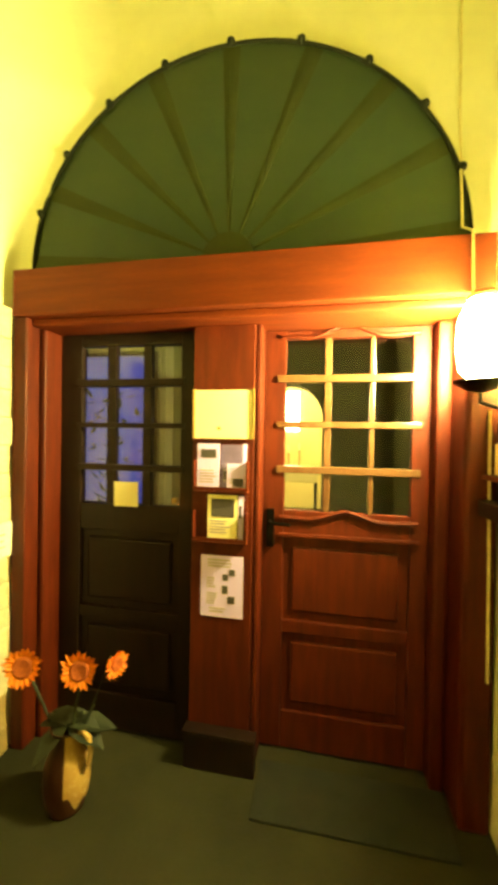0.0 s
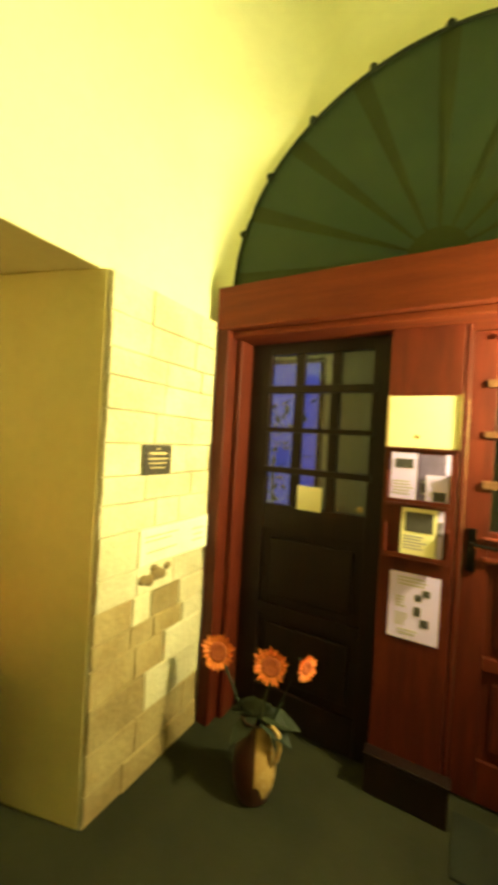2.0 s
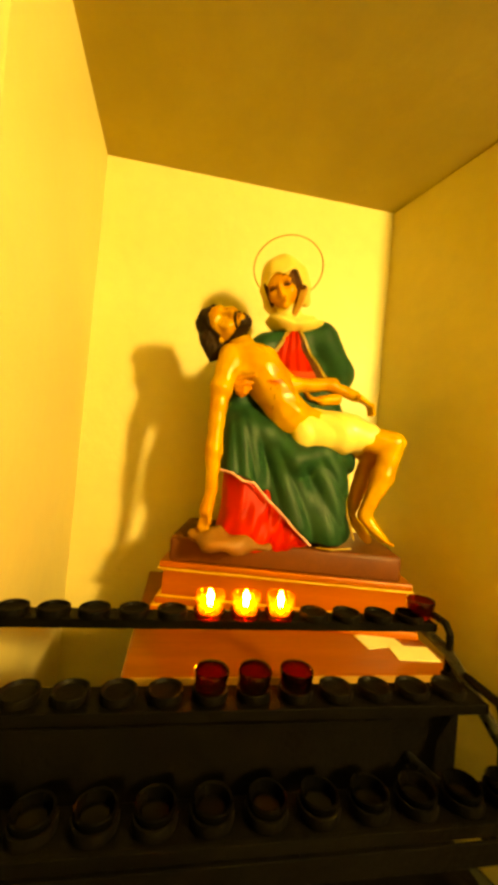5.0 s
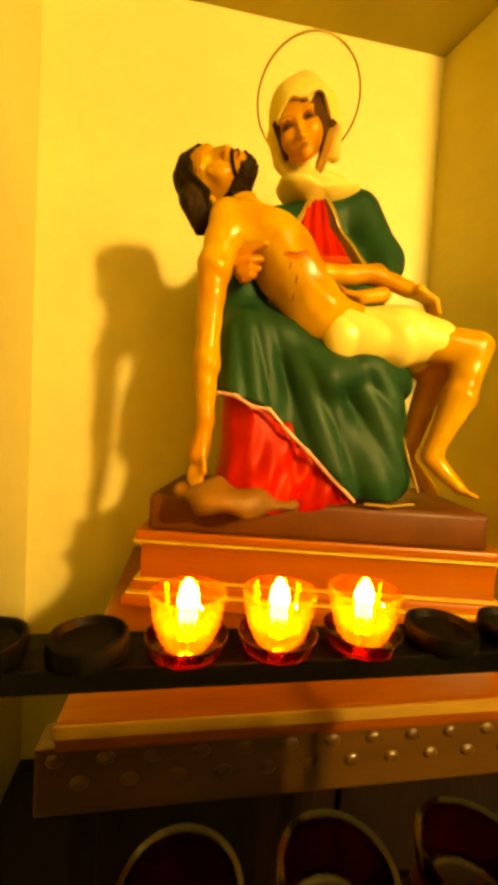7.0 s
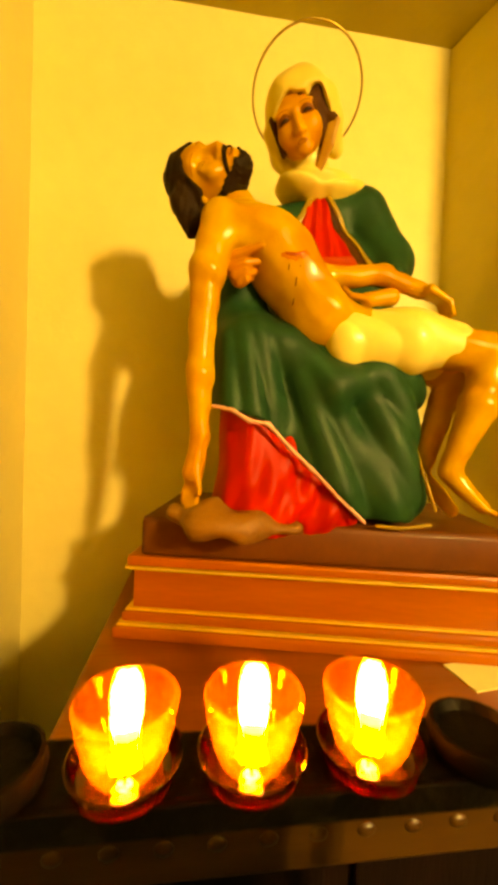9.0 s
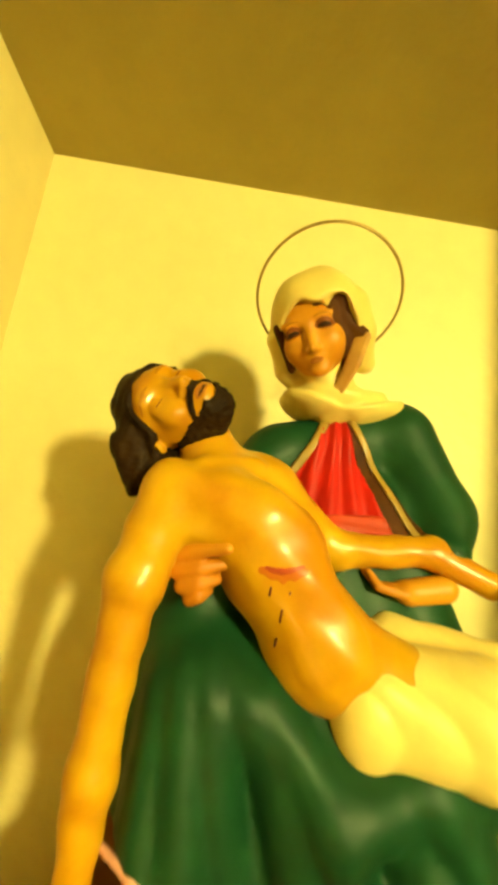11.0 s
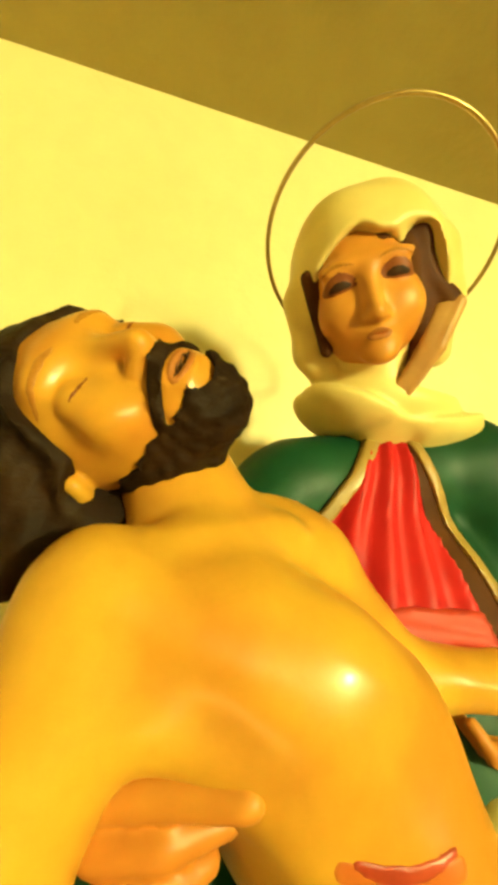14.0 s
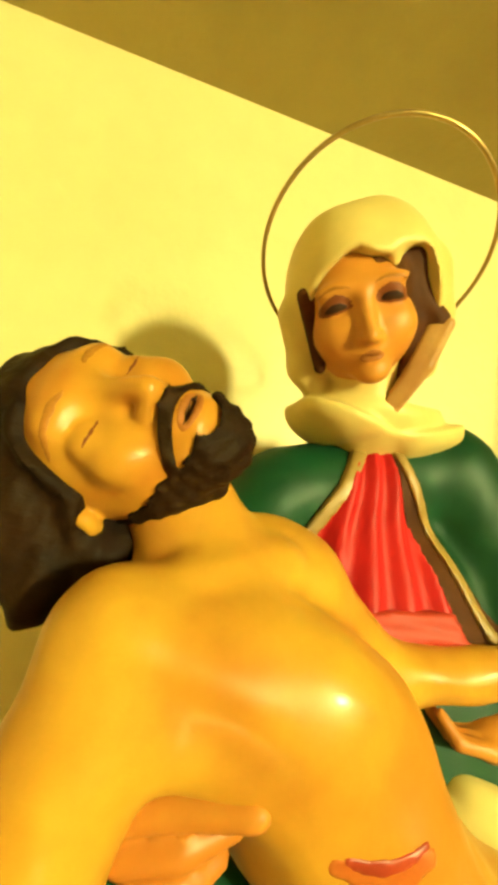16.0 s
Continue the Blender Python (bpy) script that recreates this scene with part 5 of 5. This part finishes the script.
def body(fd):
    for a, b, ra, rb, k in (((-1.752, 0.434, 1.390), (-1.748, 0.492, 1.348), 0.050, 0.058, 0.03), ((-1.748, 0.490, 1.345), (-1.742, 0.562, 1.250), 0.058, 0.055, 0.03),
                            ((-1.742, 0.562, 1.250), (-1.735, 0.645, 1.218), 0.055, 0.053, 0.03),
                            ((-1.740, 0.388, 1.392), (-1.797, 0.470, 1.412), 0.036, 0.034, 0.03),
                            ((-1.780, 0.388, 1.480), (-1.766, 0.425, 1.415), 0.035, 0.043, 0.02), ((-1.800, 0.468, 1.436), (-1.792, 0.486, 1.425), 0.036, 0.036, 0.03),
                            ((-1.718, 0.374, 1.402), (-1.702, 0.352, 1.305), 0.036, 0.030, 0.02), ((-1.702, 0.352, 1.305), (-1.702, 0.346, 1.215), 0.029, 0.0225, 0.012),
                            ((-1.702, 0.346, 1.215), (-1.697, 0.346, 1.125), 0.0225, 0.0235, 0.012), ((-1.697, 0.346, 1.125), (-1.695, 0.348, 1.015), 0.0235, 0.015, 0.012),
                            ((-1.695, 0.348, 1.015), (-1.694, 0.338, 0.955), 0.015, 0.019, 0.012),
                            ((-1.80, 0.490, 1.420), (-1.812, 0.585, 1.356), 0.033, 0.026, 0.025), ((-1.812, 0.585, 1.354), (-1.800, 0.715, 1.370), 0.0255, 0.020, 0.012),
                            ((-1.800, 0.715, 1.370), (-1.785, 0.792, 1.338), 0.020, 0.0175, 0.012),
                            ((-1.725, 0.66, 1.212), (-1.670, 0.868, 1.193), 0.050, 0.034, 0.02), ((-1.668, 0.870, 1.190), (-1.668, 0.845, 1.09), 0.033, 0.031, 0.015), ((-1.668, 0.845, 1.09), (-1.678, 0.803, 0.975), 0.031, 0.018, 0.015),
                            ((-1.678, 0.803, 0.972), (-1.655, 0.855, 0.912), 0.019, 0.013, 0.01),
                            ((-1.79, 0.66, 1.20), (-1.745, 0.845, 1.165), 0.048, 0.032, 0.02), ((-1.745, 0.845, 1.16), (-1.745, 0.785, 0.96), 0.030, 0.019, 0.012),
                            ((-1.745, 0.785, 0.96), (-1.715, 0.84, 0.895), 0.018, 0.013, 0.01)):
        fd.cone(a, b, ra, rb, k)
    fd.egg((-1.712, 0.425, 1.388), (0.022, 0.040, 0.030), None, 0.04)
    fd.egg((-1.705, 0.485, 1.378), (0.018, 0.032, 0.026), None, 0.04)
    fd.egg((-1.700, 0.520, 1.318), (0.018, 0.035, 0.030), None, 0.04)
    fd.egg((-1.694, 0.595, 1.243), (0.006, 0.006, 0.006), None, 0.008, True)
    for i, (y, z) in enumerate(((0.328, 0.905), (0.335, 0.898), (0.343, 0.897), (0.351, 0.902))):
        fd.cone((-1.700 + 0.004 * i, 0.331 + 0.005 * i, 0.945), (-1.696 + 0.004 * i, y - 0.006, z), 0.0068, 0.0048, 0.004)
    fd.cone((-1.682, 0.345, 0.965), (-1.672, 0.350, 0.925), 0.007, 0.005, 0.005)
    for i in range(4):
        fd.cone((-1.792 + 0.012 * i, 0.798, 1.333), (-1.790 + 0.012 * i, 0.838, 1.318 - 0.003 * i), 0.0085, 0.0075, 0.003).cone((-1.790 + 0.012 * i, 0.838, 1.318 - 0.003 * i), (-1.786 + 0.012 * i, 0.846, 1.284), 0.0075, 0.0052, 0.003)
    for i in range(4):
        fd.cone((-1.658 + 0.008 * i - 0.012, 0.85, 0.912), (-1.645 + 0.008 * i - 0.012, 0.876, 0.900), 0.006, 0.004, 0.004)
    # breast bone and belly
    fd.egg((-1.704, 0.452, 1.385), (0.016, 0.030, 0.028), None, 0.04)
    fd.egg((-1.694, 0.560, 1.270), (0.010, 0.026, 0.026), None, 0.03)
    # collar bone and crease of the neck
    fd.cone((-1.722, 0.400, 1.434), (-1.752, 0.462, 1.446), 0.008, 0.008, 0.018)
    for a, b in (((-1.716, 0.392, 1.452), (-1.722, 0.424, 1.458)), ((-1.722, 0.424, 1.458), (-1.745, 0.452, 1.466))):
        fd.cone(a, b, 0.004, 0.004, 0.010, True)
    # uneven modelling of ribs and muscles
    X, Y, Z = fd.ax[0][:, None, None], fd.ax[1][None, :, None], fd.ax[2][None, None, :]
    fd.d = (fd.d + 0.0013 * np.sin(58 * Y + 44 * Z + 0.6) * np.sin(70 * Z - 36 * Y) + 0.0006 * np.sin(140 * (Z + 0.6 * Y)) + 0 * X).astype(np.float32)
    return fd


body(bo)
layer(SKIN, bo)
# mother's hands
hn = Field((-1.86, 0.37, 1.26), (-1.64, 0.80, 1.40), 0.003)
for y0, z0, y1, z1, r in ((0.386, 1.335, 0.442, 1.350, 0.0092), (0.392, 1.318, 0.440, 1.331, 0.0090), (0.400, 1.303, 0.435, 1.314, 0.0085), (0.410, 1.291, 0.428, 1.302, 0.0076)):
    x0, xm, x1 = [surf(bo, min(max(y, 0.405), 0.46), max(zz, 1.302)) for y, zz in ((y0, z0), ((y0 + y1) / 2, (z0 + z1) / 2), (y1, z1))]
    hn.cone((x0 - 0.001, y0, z0), (xm + 0.006, (y0 + y1) / 2, (z0 + z1) / 2), r * 1.05, r, 0.0012)
    hn.cone((xm + 0.006, (y0 + y1) / 2, (z0 + z1) / 2), (x1 - 0.001, y1, z1), r, r * 0.75, 0.0012)
hn.cone((-1.733, 0.388, 1.342), (-1.728, 0.408, 1.304), 0.015, 0.013, 0.008)
for i in range(4):
    p, m, e = v3(-1.815 + 0.010 * i, 0.686 - 0.003 * i, 1.322 - 0.003 * i), v3(-1.822 + 0.011 * i, 0.650 - 0.002 * i, 1.318), v3(-1.833 + 0.012 * i, 0.620 + 0.004 * i, 1.340 - 0.002 * i)
    hn.cone(p, m, 0.0072, 0.0064, 0.003)
    hn.cone(m, e, 0.0062, 0.0048, 0.002)
hn.cone((-1.80, 0.735, 1.325), (-1.80, 0.688, 1.314), 0.019, 0.017, 0.010)
hn.cone((-1.81, 0.700, 1.325), (-1.822, 0.680, 1.346), 0.0075, 0.0052, 0.005)
hn.cone((-1.728, 0.408, 1.338), (-1.720, 0.430, 1.322), 0.012, 0.009, 0.006)
layer(SKIN_M, hn)
# loincloth
lc = Field((-1.86, 0.54, 1.11), (-1.60, 0.90, 1.31), 0.0035)
pleat = lambda X, Y, Z: 0.0012 - 0.0030 * np.abs(np.sin(62 * (0.85 * Y + 0.75 * Z) + 1.2 * np.sin(40 * Z))) + 0.0 * X
lc.cone((-1.738, 0.632, 1.208), (-1.706, 0.725, 1.206), 0.0625, 0.060, 0.02, fold=pleat)
lc.cone((-1.708, 0.725, 1.215), (-1.690, 0.80, 1.205), 0.054, 0.042, 0.02, fold=pleat)
lc.cone((-1.79, 0.64, 1.21), (-1.75, 0.80, 1.19), 0.055, 0.045, 0.02, fold=pleat)
lc.cone((-1.80, 0.665, 1.245), (-1.76, 0.78, 1.238), 0.042, 0.038, 0.02, fold=pleat)
lc.egg((-1.704, 0.604, 1.203), (0.022, 0.030, 0.044), None, 0.03, fold=pleat)
layer(CLOTH, lc)
# wound and drips
SIDE = ((-1.74, 0.45, 1.25), (-1.66, 0.55, 1.37))
GASH = [(0.482, 1.337), (0.492, 1.335), (0.502, 1.336), (0.520, 1.343)]
layer(SMEAR, swell(body(Field(*SIDE, 0.0016)), 0.00025).keep(lambda X, Y, Z: stroke(Y, Z, [(0.480, 1.334), (0.499, 1.329), (0.519, 1.338)], 0.0052) + 0 * X + 0.0010 * np.sin(500 * Y)))
layer(BLOOD, swell(body(Field(*SIDE, 0.0014)), 0.0005).keep(lambda X, Y, Z: stroke(Y, Z, GASH, 0.0040) + 0.9 * np.abs(Y - 0.497) * 0.12 + 0 * X))
drips = (([(0.4895, 1.319), (0.489, 1.311)], 0.0013), ([(0.5030, 1.299), (0.5030, 1.286)], 0.0012), ([(0.5035, 1.268), (0.5035, 1.259)], 0.0013), ([(0.5085, 1.317), (0.5085, 1.3155)], 0.0013))
layer(BLOOD_DARK, swell(body(Field(*SIDE, 0.0012)), 0.0010).keep(lambda X, Y, Z: functools.reduce(np.minimum, [stroke(Y, Z, p, w) for p, w in drips]) + 0 * X))

# reclining figure: head
N, D, K = frame_of((0.87, -0.22, 0.44), (0.30, 0.92, -0.10))
# N: out of the face, K: towards the chin, D: towards the near cheek
if D[0] < 0:
    D = -D
HS = 1.10
H = v3(-1.7815, 0.350, 1.508) + 0.007 * D
hp = lambda n, k, s: H + HS * (n * N + k * K + s * D)
ax3 = (N, K, D)


def head(fd):
    fd.egg(hp(0.000, -0.012, -0.002), (0.056, 0.070, 0.054), ax3)
    fd.egg(hp(0.006, 0.030, 0), (0.038, 0.044, 0.041), ax3, 0.02)
    fd.egg(hp(0.036, 0.048, 0), (0.016, 0.020, 0.023), ax3, 0.018)
    fd.cone(hp(0.044, -0.010, 0), hp(0.0585, 0.026, 0), 0.0055, 0.0068, 0.010)
    fd.egg(hp(0.052, 0.0285, 0), (0.0085, 0.006, 0.0105), ax3, 0.006)
    fd.egg(hp(0.043, -0.016, 0), (0.008, 0.009, 0.034), ax3, 0.016)
    for sd in (-1, 1):
        fd.egg(hp(0.056, 0.003, sd * 0.0235), (0.015, 0.0090, 0.0135), ax3, 0.010, True)
        fd.egg(hp(0.0365, 0.002, sd * 0.0235), (0.0095, 0.0085, 0.0120), ax3, 0.004)
        fd.egg(hp(0.035, 0.020, sd * 0.027), (0.012, 0.014, 0.014), ax3, 0.016)
        fd.egg(hp(-0.004, 0.004, sd * 0.0515), (0.015, 0.010, 0.008), ax3, 0.004)
        fd.egg(hp(-0.001, 0.004, sd * 0.0595), (0.008, 0.005, 0.005), ax3, 0.003, True)
        fd.egg(hp(0.048, 0.0275, sd * 0.0085), (0.006, 0.0048, 0.0046), ax3, 0.004)
    fd.egg(hp(0.047, 0.0420, 0), (0.0065, 0.0042, 0.0140), ax3, 0.006)
    fd.egg(hp(0.046, 0.0520, 0), (0.0068, 0.0045, 0.0125), ax3, 0.006)
    return fd.egg(hp(0.056, 0.0470, 0), (0.0110, 0.0018, 0.0105), ax3, 0.003, True)


def head_at(X, Y, Z):
    p = [X - H[0], Y - H[1], Z - H[2]]
    return [sum(p[i] * A[i] for i in range(3)) / HS for A in (N, K, D)]


HEAD = ((-1.89, 0.24, 1.38), (-1.66, 0.48, 1.61))
layer(SKIN, head(Field(*HEAD, 0.0020)))
strand = lambda X, Y, Z: 0.0011 * np.sin(230 * (Y + 0.3 * Z) + 5 * np.sin(34 * Z)) + 0.0006 * np.sin(470 * (Y - 0.2 * Z)) + 0.0 * X
ha = swell(head(Field((-1.89, 0.24, 1.36), (-1.66, 0.48, 1.61), 0.0028)), 0.0055, strand)


def hairline(X, Y, Z):
    n, k, q = head_at(X, Y, Z)
    return np.maximum((0.64 * k + 0.77 * n - 0.0135 + 0.0016 * np.sin(240 * q)) * HS, k - 0.004 - 3 * np.maximum(-n - 0.01, 0))


ha.keep(hairline)
ha.cone(hp(-0.026, -0.040, 0.024), (-1.765, 0.302, 1.450), 0.028, 0.021, 0.015, fold=strand)
ha.cone((-1.765, 0.302, 1.450), (-1.762, 0.318, 1.400), 0.021, 0.011, 0.015, fold=strand)
ha.cone(hp(-0.022, -0.004, 0.040), (-1.772, 0.352, 1.432), 0.020, 0.020, 0.015, fold=strand)
ha.cone(hp(-0.034, -0.020, 0.026), (-1.770, 0.330, 1.415), 0.028, 0.022, 0.015, fold=strand)
layer(HAIR, ha)
tuft = lambda X, Y, Z: 0.0011 * np.sin(300 * Y + 190 * X + 3 * np.sin(110 * Z)) * np.sin(230 * Z + 150 * X + 2 * np.sin(130 * Y)) + 0.0007 * np.sin(390 * Y - 430 * Z)
be = swell(head(Field((-1.86, 0.27, 1.40), (-1.66, 0.48, 1.61), 0.0020)), 0.0026, tuft)
be.egg(hp(0.028, 0.066, 0), (0.020, 0.016, 0.021), ax3, 0.012, fold=tuft)


def whiskers(X, Y, Z):
    n, k, q = head_at(X, Y, Z)
    ragged = 0.0016 * np.sin(420 * n + 200 * q) + 0.0010 * np.sin(900 * n)
    jaw = np.maximum(0.0245 + 0.66 * np.clip(n, -0.03, 0.046) + ragged - k, -0.014 - n)
    bare = np.maximum(1 - np.sqrt(((k - 0.0525) / 0.0098) ** 2 + (q / 0.0125) ** 2), 0.032 - n)
    jaw = np.maximum(jaw, np.where(n > 0.032, 0.012 * bare, -1))
    lip = np.maximum(np.maximum(np.maximum(np.abs(k - 0.0368 - 13 * q * q) - 0.0038, 0.030 - n), n - 0.058), np.abs(q) - 0.027)
    return np.minimum(jaw, lip) * 0.85


be.keep(whiskers)
layer(HAIR, be)


def on_face(f):
    return lambda X, Y, Z: f(*head_at(X, Y, Z))


LOWER, EYES = ((-1.80, 0.33, 1.45), (-1.67, 0.46, 1.60)), ((-1.82, 0.27, 1.43), (-1.67, 0.43, 1.61))
layer(LIP, swell(head(Field(*LOWER, 0.0016)), 0.0005).keep(on_face(lambda n, k, q: np.maximum((np.sqrt(((k - 0.0472) / 0.0058) ** 2 + (q / 0.0125) ** 2) - 1) * 0.0058, 0.03 - n))))
layer(EYE_DARK, swell(head(Field(*LOWER, 0.0014)), 0.0009).keep(on_face(lambda n, k, q: np.maximum((np.sqrt(((k - 0.0470) / 0.0018) ** 2 + (q / 0.0105) ** 2) - 1) * 0.0018, 0.03 - n))))
layer(BROW, swell(head(Field(*EYES, 0.0015)), 0.0003).keep(on_face(lambda n, k, q: np.maximum((np.sqrt(((k + 0.0150 - 12 * (np.abs(q) - 0.022) ** 2) / 0.0028) ** 2 + ((np.abs(q) - 0.023) / 0.016) ** 2) - 1) * 0.0028, 0.01 - n))))
layer(SHADE, swell(head(Field(*EYES, 0.0015)), 0.0004).keep(on_face(lambda n, k, q: np.maximum((np.sqrt(((k - 0.0065 + 14 * (np.abs(q) - 0.0235) ** 2) / 0.0013) ** 2 + ((np.abs(q) - 0.0235) / 0.0105) ** 2) - 1) * 0.0013, 0.02 - n))))

# ground and base
rk = Field((-1.80, 0.28, 0.85), (-1.58, 0.60, 0.96), 0.005)
lump = lambda X, Y, Z: 0.004 * np.sin(55 * X + 60 * Y) + 0.004 * np.sin(75 * Y - 40 * Z)
rk.egg((-1.675, 0.40, 0.875), (0.055, 0.075, 0.030), None, 0.02, fold=lump)
rk.egg((-1.71, 0.35, 0.88), (0.05, 0.05, 0.030), None, 0.02, fold=lump)
rk.egg((-1.68, 0.48, 0.87), (0.04, 0.05, 0.018), None, 0.02, fold=lump)
layer(ROCK, rk)


def ring_skin(c, axis, up, r, tube_r, n=72, m=8):
    f, s, u = frame_of(axis, up)
    vs, qs = [], []
    for i in range(n):
        a = 2 * math.pi * i / n
        d = math.cos(a) * s + math.sin(a) * u
        for j in range(m):
            b = 2 * math.pi * j / m
            vs.append(np.array(c) + d * (r + tube_r * math.cos(b)) + f * tube_r * math.sin(b))
            qs.append((i * m + j, ((i + 1) % n) * m + j, ((i + 1) % n) * m + (j + 1) % m, i * m + (j + 1) % m))
    return np.array(vs), np.array(qs)


LAYERS.append((GOLD, *ring_skin((-1.836, 0.546, 1.737), (0.56, -0.02, -0.83), (0.78, -0.28, 0.53), 0.113, 0.0022)))


def bmesh_skin(bm):
    bm.verts.index_update()
    out = np.array([v.co[:] for v in bm.verts]), [[v.index for v in f.verts] for f in bm.faces]
    bm.free()
    return out


bm = boxed(-0.16, -0.335, 0.794, 0.16, 0.335, 0.868, 0.012)
bmesh.ops.rotate(bm, verts=bm.verts, cent=(0, 0, 0), matrix=Matrix.Rotation(radians(-11), 3, "Z"))
bmesh.ops.translate(bm, verts=bm.verts, vec=(-1.845, 0.605, 0))
LAYERS.append((PLINTH, *bmesh_skin(bm)))

all_v, all_f, all_m, slots, base_i = [], [], [], [], 0
for mat, vs, qs in LAYERS:
    if mat not in slots:
        slots.append(mat)
    all_v.append(np.asarray(vs, float))
    all_f.extend([[int(i) + base_i for i in q] for q in qs])
    all_m.extend([slots.index(mat)] * len(qs))
    base_i += len(vs)
me = bpy.data.meshes.new("statue")
me.from_pydata(np.concatenate(all_v).tolist(), [], all_f)
for mat in slots:
    me.materials.append(mat)
me.polygons.foreach_set("material_index", all_m)
me.polygons.foreach_set("use_smooth", [True] * len(me.polygons))
me.set_sharp_from_angle(angle=radians(60))
me.update()
statue = tagged(new("statue", me), "painted devotional statue in green, red and cream robes", "statue")

# ---- plaque and facing stones of the left wall ----
plaque = thing("plaque", "small dark slate plaque with pale lettering on the stone wall", "plaque", at=(-1.262, 1.572, 1.452))
part("plate", boxed(0.0, -0.088, -0.066, 0.008, 0.088, 0.066, 0.002), SLATE, plaque)
bm = bmesh.new()
for z, w, h in ((0.048, 0.012, 0.006), (0.028, 0.055, 0.011), (0.004, 0.062, 0.008), (-0.016, 0.055, 0.006), (-0.036, 0.045, 0.006)):
    box(bm, 0.0082, -w, z - h / 2, 0.0092, w, z + h / 2)
part("lettering", bm, PLAQUE_INK, plaque)


def stone(y0, y1, z0, z1, mat, proud, rn, rough=0.006):
    """A facing stone with chipped corners."""
    g = 0.0012
    bm = bmesh.new()
    back, edge, face = -1.2995, -1.284 + proud, -1.276 + proud
    rings = []
    for x, inset in ((back, 0.0), (edge, 0.0), (face, 0.004)):
        a, b, c, d = y0 + g + inset, y1 - g - inset, z0 + g + inset, z1 - g - inset
        pts = [(a, c), ((a + b) / 2, c), (b, c), (b, (c + d) / 2), (b, d), ((a + b) / 2, d), (a, d), (a, (c + d) / 2)]
        rings.append([bm.verts.new((x + (rn.uniform(-1, 1) * 0.002 if x == face else 0), y + rn.uniform(-1, 1) * rough * (0.4 if x != back else 0), z + rn.uniform(-1, 1) * rough * (0.4 if x != back else 0))) for y, z in pts])
    for p, q in zip(rings, rings[1:]):
        for i in range(8):
            bm.faces.new((p[i], p[(i + 1) % 8], q[(i + 1) % 8], q[i]))
    mid = bm.verts.new((face + rn.uniform(0, 0.003), (y0 + y1) / 2, (z0 + z1) / 2))
    for i in range(8):
        bm.faces.new((rings[2][i], rings[2][(i + 1) % 8], mid))
    bm.faces.new(list(reversed(rings[0])))
    part("stone", bm, mat, wall_left)


part("mortar_bed", boxed(-1.2998, 1.2885, 0.0, -1.288, 1.992, SOFFIT - 0.003), MORTAR, wall_left)
rn = random.Random(21)
COURSES = [0.0, 0.13, 0.29, 0.47, 0.62, 0.72, 0.845, 0.975, 1.145, 1.27, 1.385, 1.52, 1.655, 1.79, 1.90, 2.04, 2.195]
for i, (z0, z1) in enumerate(zip(COURSES, COURSES[1:])):
    ys = [1.289]
    while ys[-1] < 1.99:
        ys.append(ys[-1] + rn.uniform(0.16, 0.34))
    if ys[-2] > 1.90:
        ys.pop(-2)
    ys[-1] = 1.992
    if z0 in (0.975, 0.72, 0.62, 0.845):
        ys = {0.975: [1.289, 1.496, 1.992], 0.72: [1.289, 1.49, 1.60, 1.80, 1.992], 0.62: [1.289, 1.49, 1.63, 1.83, 1.992], 0.845: [1.289, 1.50, 1.74, 1.992]}[z0]
    for k, (y0, y1) in enumerate(zip(ys, ys[1:])):
        mat, proud = STONE, rn.uniform(0.0, 0.009)
        if z0 == 0.975 and k == 1:
            mat, proud = STONE_SLAB, 0.014
        elif z0 == 0.845 and k == 1:
            mat, proud = STONE, 0.004
        # Browner lower stones; near the floor their tone also holds cast shadow
        elif z1 <= 0.85 and not (k == 1 and z0 == 0.72) and not (k == len(ys) - 2 and z0 > 0.25):
            mat, proud = STONE_BROWN, rn.uniform(-0.003, 0.003)
        stone(y0, y1 + (rn.uniform(-0.006, 0.006) if y1 > 1.99 else 0), z0, z1, mat, proud, rn)
bm = bmesh.new()
rn2 = random.Random(3)
for y0, y1, z in ((1.53, 1.75, 1.105), (1.53, 1.70, 1.085), (1.54, 1.74, 1.035), (1.86, 1.95, 1.09), (1.87, 1.94, 1.06), (1.86, 1.95, 1.03)):
    box(bm, -1.2605, y0, z - 0.004, -1.2585, y1, z + 0.004)
part("inscription", bm, MORTAR, wall_left)

# broken dark patch of old plaster under the slab
bm = bmesh.new()
for y, z, r in ((1.535, 0.915, 0.030), (1.575, 0.905, 0.034), (1.615, 0.925, 0.040), (1.655, 0.915, 0.030), (1.690, 0.945, 0.022), (1.60, 0.955, 0.022)):
    bmesh.ops.create_icosphere(bm, subdivisions=2, radius=1.0, matrix=Matrix.Translation((-1.268, y, z)) @ Matrix.Diagonal((0.012, r, r * 0.8, 1)))
part("plaster_patch", bm, PATCH, wall_left, "dark broken plaster patch", smooth=True)
